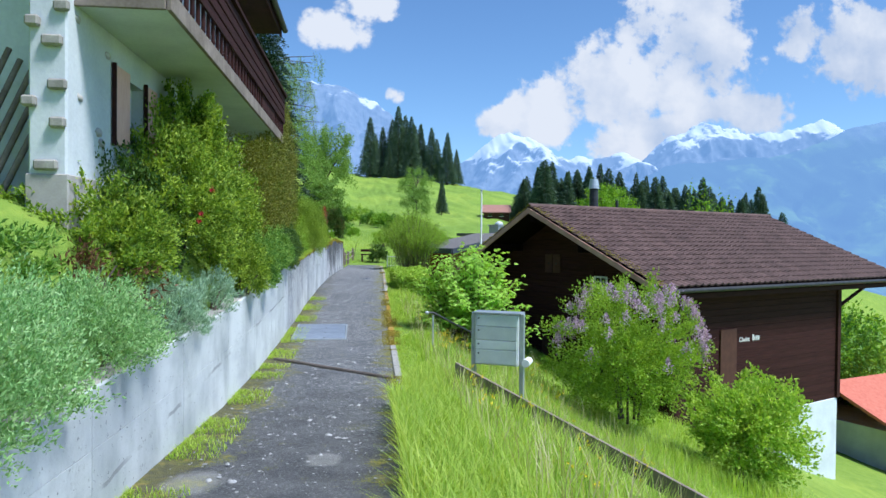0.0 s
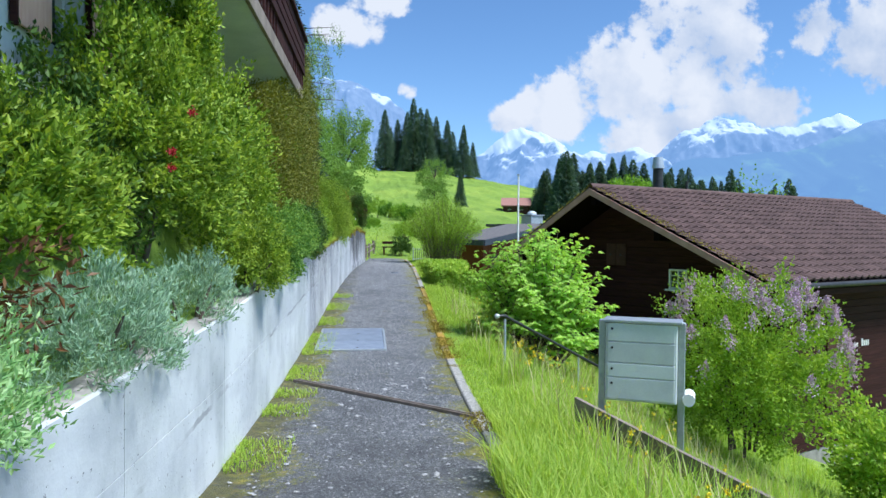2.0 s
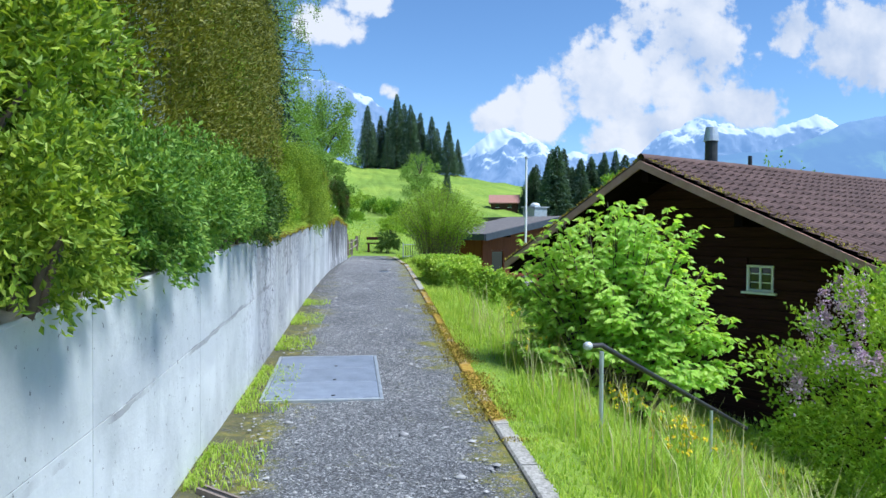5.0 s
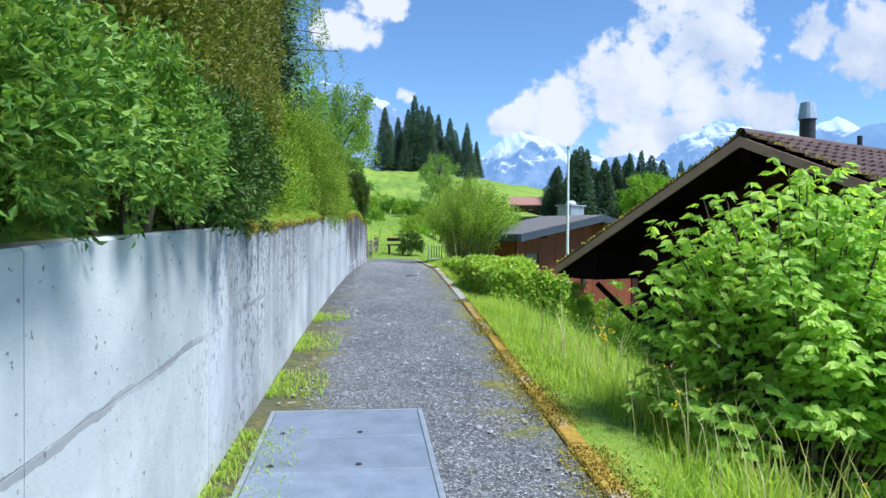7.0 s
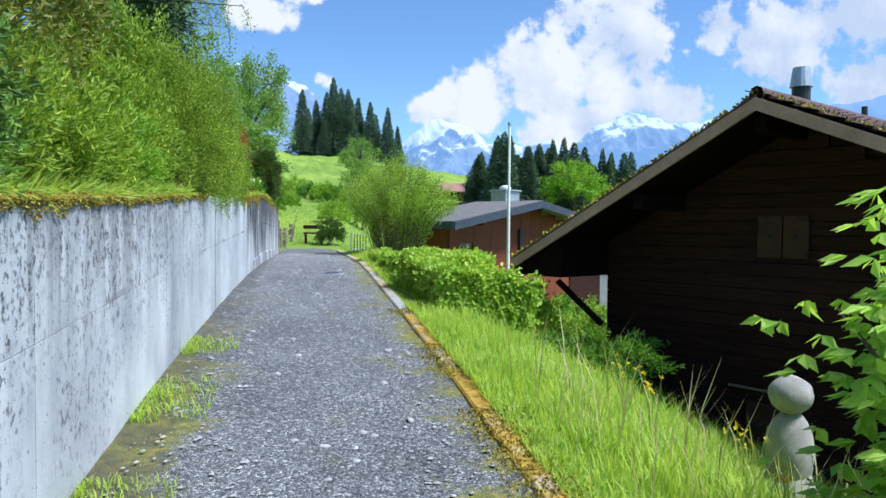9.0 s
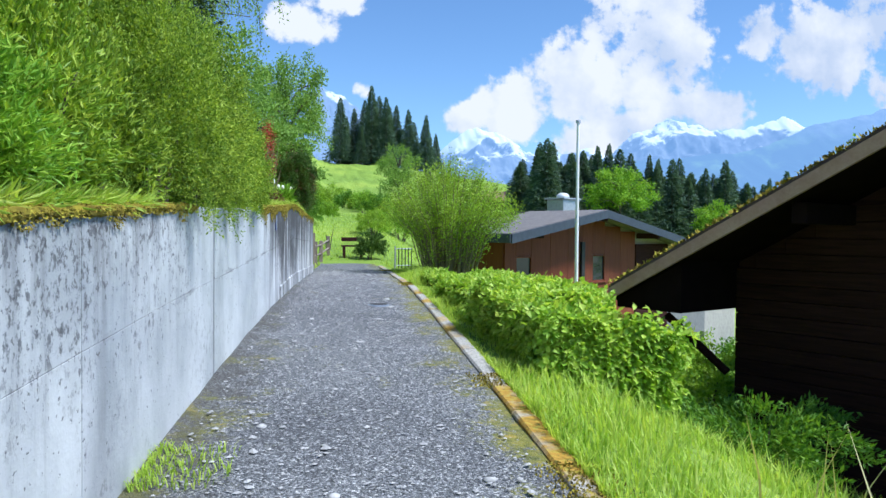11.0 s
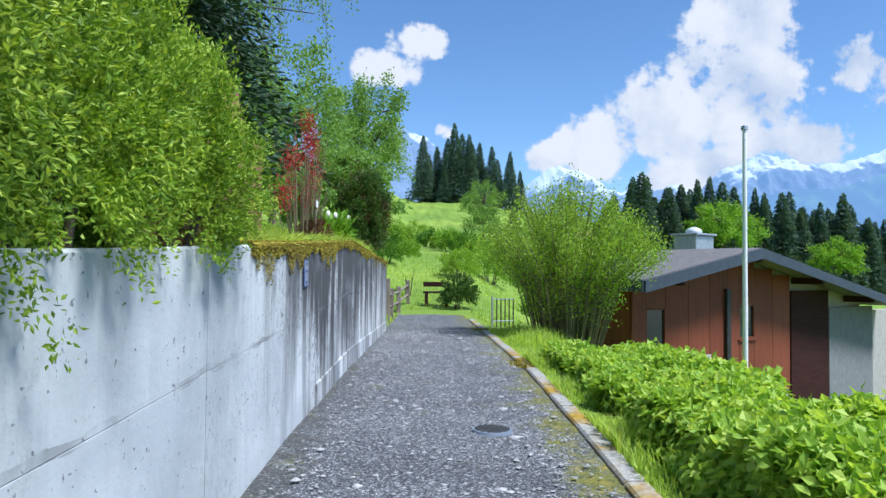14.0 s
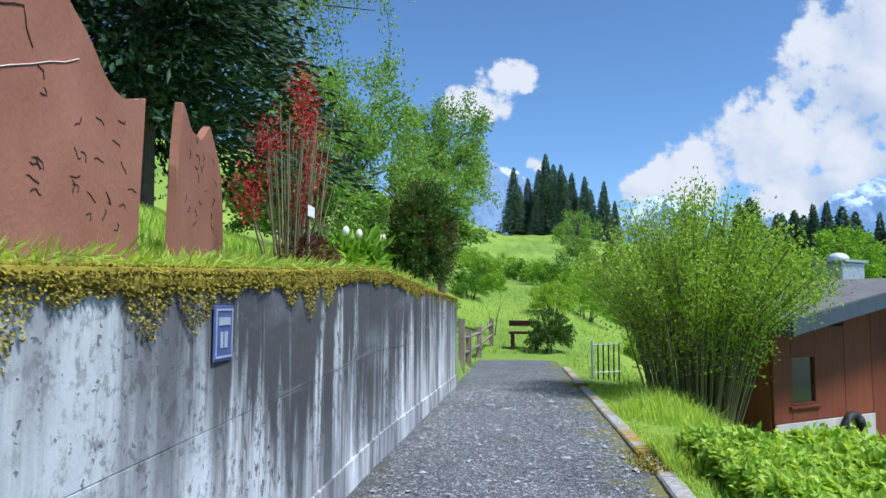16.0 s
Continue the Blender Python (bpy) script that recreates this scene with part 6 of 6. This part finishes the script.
def red_flower_shrub():
    s = thing("red_flower_shrub", (-1.60, 29.5, float(land(-1.60, 29.5))), "bare-stemmed shrub with deep red flower clusters", "shrub")
    runs, heads = [], []
    for k in range(34):
        a, r = RNG.uniform(0, 6.283), RNG.random() ** 0.5 * 0.30
        b = Vector((math.cos(a) * r * 0.6, math.sin(a) * r, -0.05))
        t = Vector((math.cos(a) * r * 1.1, math.sin(a) * r * 1.6, RNG.uniform(0.35, 1.15)))
        runs.append(([b, b.lerp(t, 0.5) + Vector((0, 0, 0.08)), t], [0.008, 0.006, 0.004]))
    for dx, dy, z in ((-0.05, -0.42, 0.78), (0.10, -0.12, 1.02), (0.06, -0.02, 1.22), (0.02, 0.26, 0.98), (0.10, 0.10, 0.70), (-0.08, -0.62, 0.42), (0.05, 0.02, 0.46)):
        t = Vector((dx, dy, z))
        runs.append(([Vector((dx * 0.4, dy * 0.6, -0.05)), Vector((dx * 0.7, dy * 0.9, z * 0.5)), t], [0.009, 0.007, 0.005]))
        heads.append(t)
    each_tube("stem", TWIG, runs, s, 4)
    for t in heads:
        P = np.array(t) + RNG.normal(size=(320, 3)) * np.array([0.05, 0.06, 0.085])
        V, F = leaf_arrays(P, RNG.normal(size=(320, 3)) + np.array([0, 0, 0.3]), 0.032, 0.012)
        part("flower_head", np_mesh("flower_head", V, [F], L_RED), s)["kind"] = "stuff"


red_flower_shrub()
tag = thing("plant_label", (-1.42, 29.25, 1.38), "small white plant label on a thin stake", "sign")
part("stake", rod("stake", GREYWOOD, (0, 0, -0.1), (0, 0, 0.40), 0.006), tag)
part("card", boxes("card", WHITEPAINT, ((0.007, -0.07, 0.36), (0.014, 0.07, 0.43)), bevel=0.002), tag)
shrub("heather_clump", (-1.45, 29.4, 1.38), (0.16, 0.3, 0.15), "dark reddish heather clump", L_RUST, 1400, (0.05, 0.012), lift=0.1, stem=0)
shrub("hosta_clump", (-1.4, 30.7, 1.38), (0.25, 0.42, 0.25), "lime green broad-leaved plants with white flowers", L_LIME, 700, (0.16, 0.06), clumps=40, lift=0.1, up=0.6, stem=0)
for k in range(4):
    fl = thing("white_tulip", (-1.42 + 0.06 * k, 30.3 + 0.22 * k, 1.36), "white tulip on a green stalk", "flower", "white tulips")
    part("stalk", rod("stalk", L_LIME, (0, 0, 0), (0, 0, 0.36), 0.005), fl)
    part("blossom", ball("blossom", L_WHITE, (0, 0, 0.40), (0.028, 0.028, 0.042), 0.1, 2), fl)
fir("dark_conifer", (-4.6, 33.0, float(land(-4.6, 33.0))), 12.0, 2.7, 56000, L_CONIFER, 0.15, "tall dark conifer behind the stone slabs", "garden trees")


def weeping_birch():
    t = thing("birch_tree", (-5.9, 37.5, float(land(-5.9, 37.5))), "birch with hanging leafy twigs", "tree")
    runs, P = [([(0, 0, -0.5), (0.1, 0, 4), (0.3, -0.2, 10)], [0.2, 0.15, 0.03])], []
    for k in range(46):
        a, f = RNG.uniform(-1.9, 0.8), RNG.uniform(2.6, 9.0)
        b = Vector((0.05 * f / 2, 0, f))
        ln = RNG.uniform(1.4, 2.6) if f < 4.4 else RNG.uniform(2.4, 4.0)
        e = b + Vector((math.cos(a) * ln, math.sin(a) * ln, RNG.uniform(0.2, 1.0)))
        runs.append(([b, b.lerp(e, 0.55) + Vector((0, 0, 0.3)), e], [0.045, 0.025, 0.010]))
        for _ in range(7):
            q = b.lerp(e, RNG.uniform(0.45, 1.0)) + Vector((RNG.normal() * 0.25, RNG.normal() * 0.25, 0.1))
            drop = RNG.uniform(0.5, 1.5)
            en = q + Vector((RNG.normal() * 0.15 + 0.12, RNG.normal() * 0.15, -drop))
            runs.append(([q, q.lerp(en, 0.5) + Vector((0.06, 0, 0)), en], [0.007, 0.005, 0.003]))
            for _ in range(60):
                P.append(np.array(q.lerp(en, RNG.random())) + RNG.normal(size=3) * 0.09)
    part("trunk", tubes("trunk", BARK, runs, 5), t)
    P = np.array(P)
    V, F = leaf_arrays(P, RNG.normal(size=P.shape) * 0.7 + np.array([0, 0, -0.6]), 0.085, 0.05)
    part("crown", np_mesh("crown", V, [F], L_GARDEN), t)


weeping_birch()
shrub("round_bush", on(1.0, 43.5), (0.55, 0.55, 0.55), "round clipped green bush on the lawn", L_DARK, 7000, (0.06, 0.03), clumps=300, spread=0.06, lift=0.45, stem=3)
shrub("small_tree", on(-0.55, 47.0), (0.42, 0.42, 0.35), "small round-headed garden tree", L_LIME, 3500, (0.06, 0.03), clumps=160, lift=1.55, stem=6)
for k, (x, y, r) in enumerate([(-2.2, 42.5, 0.9), (-3.4, 44.5, 1.2), (1.6, 52, 1.0), (3.2, 55, 1.2), (-1.6, 55, 0.9), (4.8, 50, 1.0)]):
    shrub("garden_bush", on(x, y), (r, r, r * 0.75), "loose green bush in the garden", (L_LIME, L_TREE, L_HAZEL)[k % 3], 4500, (0.09, 0.05), lift=r * 0.55, group="garden bushes")

for k in range(18):
    x, y = -5.0 + 14 * ((k * 0.618) % 1.0), 57 + 26 * ((k * 0.377) % 1.0)
    r = 0.8 + 0.7 * ((k * 0.271) % 1.0)
    shrub("meadow_bush", on(x, y), (r, r, r * 0.8), "loose green bush on the hillside meadow", (L_TREE, L_HAZEL, L_LIME)[k % 3], 2600, (0.13, 0.08), lift=r * 0.6, stem=3, group="bushes on the hillside")

# below the lane


def hazel(at, r, h):
    s = thing("hazel_bush", at, "large many-stemmed light green hazel bush", "shrub")
    runs, P = [], []
    for k in range(190):
        a, q = RNG.uniform(0, 6.283), RNG.random() ** 0.6
        b = Vector((math.cos(a) * r * 0.32 * q, math.sin(a) * r * 0.32 * q, -0.2))
        t = Vector((math.cos(a) * r * q, math.sin(a) * r * q, h * (1 - 0.42 * q * q) * RNG.uniform(0.85, 1.05)))
        m = b.lerp(t, 0.5) - Vector((math.cos(a), math.sin(a), 0)) * r * 0.12 * q + Vector((0, 0, 0.1 * h))
        runs.append(([b, m, t], [0.016, 0.011, 0.004]))
        for _ in range(170):
            f = 0.22 + 0.78 * RNG.random() ** 0.6
            c = b.lerp(m, f * 2) if f < 0.5 else m.lerp(t, f * 2 - 1)
            P.append(np.array(c) + RNG.normal(size=3) * 0.10)
    each_tube("stem", TWIG, runs, s)
    P = np.array(P)
    V, F = leaf_arrays(P, RNG.normal(size=P.shape) + np.array([0, 0, 0.35]), 0.054, 0.034)
    part("foliage", np_mesh("foliage", V, [F], L_HAZEL), s)


hazel((2.5, 35.3, float(land(2.2, 35.3)) + 0.1), 1.85, 3.1)


def clipped_hedge():
    s = thing("hornbeam_hedge", (1.85, 27.0, float(land(1.5, 27.0))), "clipped bright green hornbeam hedge beside the path", "hedge")
    o = np.array(s.matrix_world.translation)
    n = 110000
    y = RNG.uniform(22.9, 31.0, n)
    t = RNG.random(n)
    nose = np.sqrt(np.clip((y - 22.75) / 1.0, 0.05, 1))
    a, b = kerb_x(y) + 0.42, kerb_x(y) + 1.30 + 0.34 * smooth(24, 28, y)
    a, b = (a + b) / 2 - (b - a) / 2 * nose, (a + b) / 2 + (b - a) / 2 * nose
    top = np.interp(y, [22.8, 24, 31], [0.22, 0.30, 0.10])
    low = land(b, y)
    side = RNG.random(n)
    x = np.where(side < 0.48, a + (b - a) * RNG.random(n), np.where(side < 0.72, a, b))
    z = np.where(side < 0.48, top, low + (top - low) * np.sqrt(RNG.random(n)))
    z = np.where(side > 0.93, low + (top - low) * RNG.random(n), z)
    x = np.where(side > 0.93, a + (b - a) * RNG.random(n), x)
    y = np.where(side > 0.93, 22.9 + RNG.random(n) * 0.15, y)
    lump = np.array([noise.fractal(Vector((p * 2.2, q * 2.2, r * 2.2)), 1, 2, 3) for p, q, r in zip(x, y, z)])
    cx = (a + b) / 2
    x = cx + (x - cx) * (0.92 + 0.34 * lump) + RNG.normal(size=n) * 0.035
    z = z + 0.15 * lump + RNG.normal(size=n) * 0.03
    out = np.stack([(x - cx) * 1.1, np.where(y < 23.1, -0.8, 0.0), np.where(z > top - 0.12, 1.0, 0.25)], 1)
    D = np.stack([(x - cx) * 0.6, np.where(y < 23.1, -0.5, 0.0), np.where(z > top - 0.1, 0.1, -0.45)], 1) + RNG.normal(size=(n, 3)) * 0.62
    V, F = leaf_arrays(np.stack([x, y, z], 1) - o, D, 0.072, 0.052, 0.18, out)
    part("foliage", np_mesh("foliage", V, [F], L_HEDGE), s)
    runs = []
    for q in np.arange(23.1, 31, 0.28):
        xx = float(kerb_x(q)) + 1.1
        g = float(land(xx, q))
        runs.append(([Vector((xx, q, g - 0.2)) - Vector(o), Vector((xx + 0.1, q + 0.05, 0.1)) - Vector(o)], [0.025, 0.012]))
    each_tube("stem", BARK, runs, s)


clipped_hedge()
shrub("low_hedge", (3.4, 27.6, float(land(3.4, 27.6))), (0.7, 2.6, 0.55), "lower green hedge down the slope", L_HAZEL, 9000, (0.07, 0.045), "hedge", clumps=220, lift=0.35)
shrub("low_bush", (3.6, 23.6, float(land(3.6, 23.6))), (0.9, 1.0, 0.5), "feathery green bush on the slope", L_TREE, 6000, (0.08, 0.03), lift=0.3)


for k, (x, y, r) in enumerate([(4.9, 30.0, 0.8), (6.4, 32.0, 1.0), (8.2, 34.5, 1.2), (11.5, 36.0, 1.4), (16.0, 40.0, 1.8), (4.2, 31.8, 0.7), (6.3, 29.2, 1.0), (7.6, 30.2, 1.1)]):
    shrub("slope_bush", on(x, y), (r, r, r * 0.75), "leafy green bush on the slope below the path", (L_HAZEL, L_TREE)[k % 2], 4500, (0.085, 0.05), lift=r * 0.55, group="bushes on the slope")


def maple(at, r, h):
    s = thing("maple_shrub", at, "spreading maple shrub with bright green leaves", "shrub")
    runs, P, D, O = [], [], [], []
    for k in range(185):
        a, q = RNG.uniform(0, 6.283), RNG.random() ** 0.5
        b = Vector((math.cos(a) * 0.25 * q, math.sin(a) * 0.25 * q, -0.2))
        zf = RNG.uniform(0.10, 1.0)
        zt = h * zf * (1 - 0.22 * q)
        wide = 1.25 - 0.50 * zf * zf
        t = Vector((math.cos(a) * r * q * wide, math.sin(a) * r * q * wide * 0.72, zt))
        m = b.lerp(t, 0.5) + Vector((0, 0, 0.14 * h))
        runs.append(([b, m, t], [0.018, 0.011, 0.004]))
        for _ in range(33):
            f = RNG.uniform(0.5, 1.05)
            c = np.array(m.lerp(t, f * 2 - 1)) + RNG.normal(size=3) * np.array([0.11, 0.11, 0.05])
            w = RNG.uniform(0, 6.283)
            for e in (-1.0, -0.5, 0, 0.5, 1.0):
                P.append(c)
                O.append((math.cos(a) * 0.75, math.sin(a) * 0.75, 0.8))
                D.append((math.cos(w + e) * 0.8 + math.cos(a) * 0.5, math.sin(w + e) * 0.8 + math.sin(a) * 0.5, -0.25 - 0.15 * abs(e)))
    each_tube("stem", BARK, runs, s)
    V, F = leaf_arrays(np.array(P), np.array(D), 0.098, 0.05, 0.12, np.array(O))
    part("foliage", np_mesh("foliage", V, [F], L_MAPLE), s)


maple((2.48, 16.35, float(land(2.4, 16.4))), 1.2, 2.75)


def lilac(at, r, h):
    s = shrub("lilac_bush", at, (r, r, h * 0.55), "lilac bush in pale purple bloom", L_HAZEL, 26000, (0.075, 0.045), clumps=380, spread=0.08, lift=h * 0.5, low=-0.95)
    for k in range(92):
        a, e = RNG.uniform(0, 6.283), RNG.uniform(-0.1, 1.0)
        c = np.array([math.cos(a) * r * math.cos(e) * 0.98, math.sin(a) * r * math.cos(e) * 0.98, h * 0.5 + h * 0.55 * math.sin(e)])
        q = RNG.random(110)
        P = c + RNG.normal(size=(110, 3)) * (0.075 * (1 - q))[:, None] + np.array([0, 0, 1]) * (q * 0.22)[:, None]
        V, F = leaf_arrays(P, RNG.normal(size=(110, 3)), 0.045, 0.028)
        part("panicle", np_mesh("panicle", V, [F], L_LILAC), s)["kind"] = "stuff"


lilac((6.1, 15.7, -2.5), 1.7, 2.95)
shrub("hydrangea_bush", (8.3, 14.4, -3.7), (1.25, 1.25, 1.15), "bright yellow-green bush beside the chalet", L_HEDGE, 16000, (0.10, 0.055), clumps=260, low=-0.95, lift=1.2)
for k in range(44):
    x, y = float(RNG.uniform(1.1, 4.6)), float(RNG.uniform(4, 20.5))
    fl = thing("buttercup", (x, y, float(land(x, y))), "yellow buttercups among the grass", "flower", "buttercups")
    runs = [([(0, 0, 0), (RNG.normal() * 0.08, RNG.normal() * 0.08, RNG.uniform(0.35, 0.55))], [0.003, 0.002]) for _ in range(7)]
    each_tube("stalk", L_LIME, runs, fl, 3)
    P = np.array([np.array(r[0][1]) + RNG.normal(size=3) * 0.008 for r in runs for _ in range(6)])
    V, F = leaf_arrays(P, RNG.normal(size=P.shape) + np.array([0, 0, 0.5]), 0.022, 0.02)
    part("petals", np_mesh("petals", V, [F], L_YELLOW), fl)["kind"] = "stuff"
build_grass()
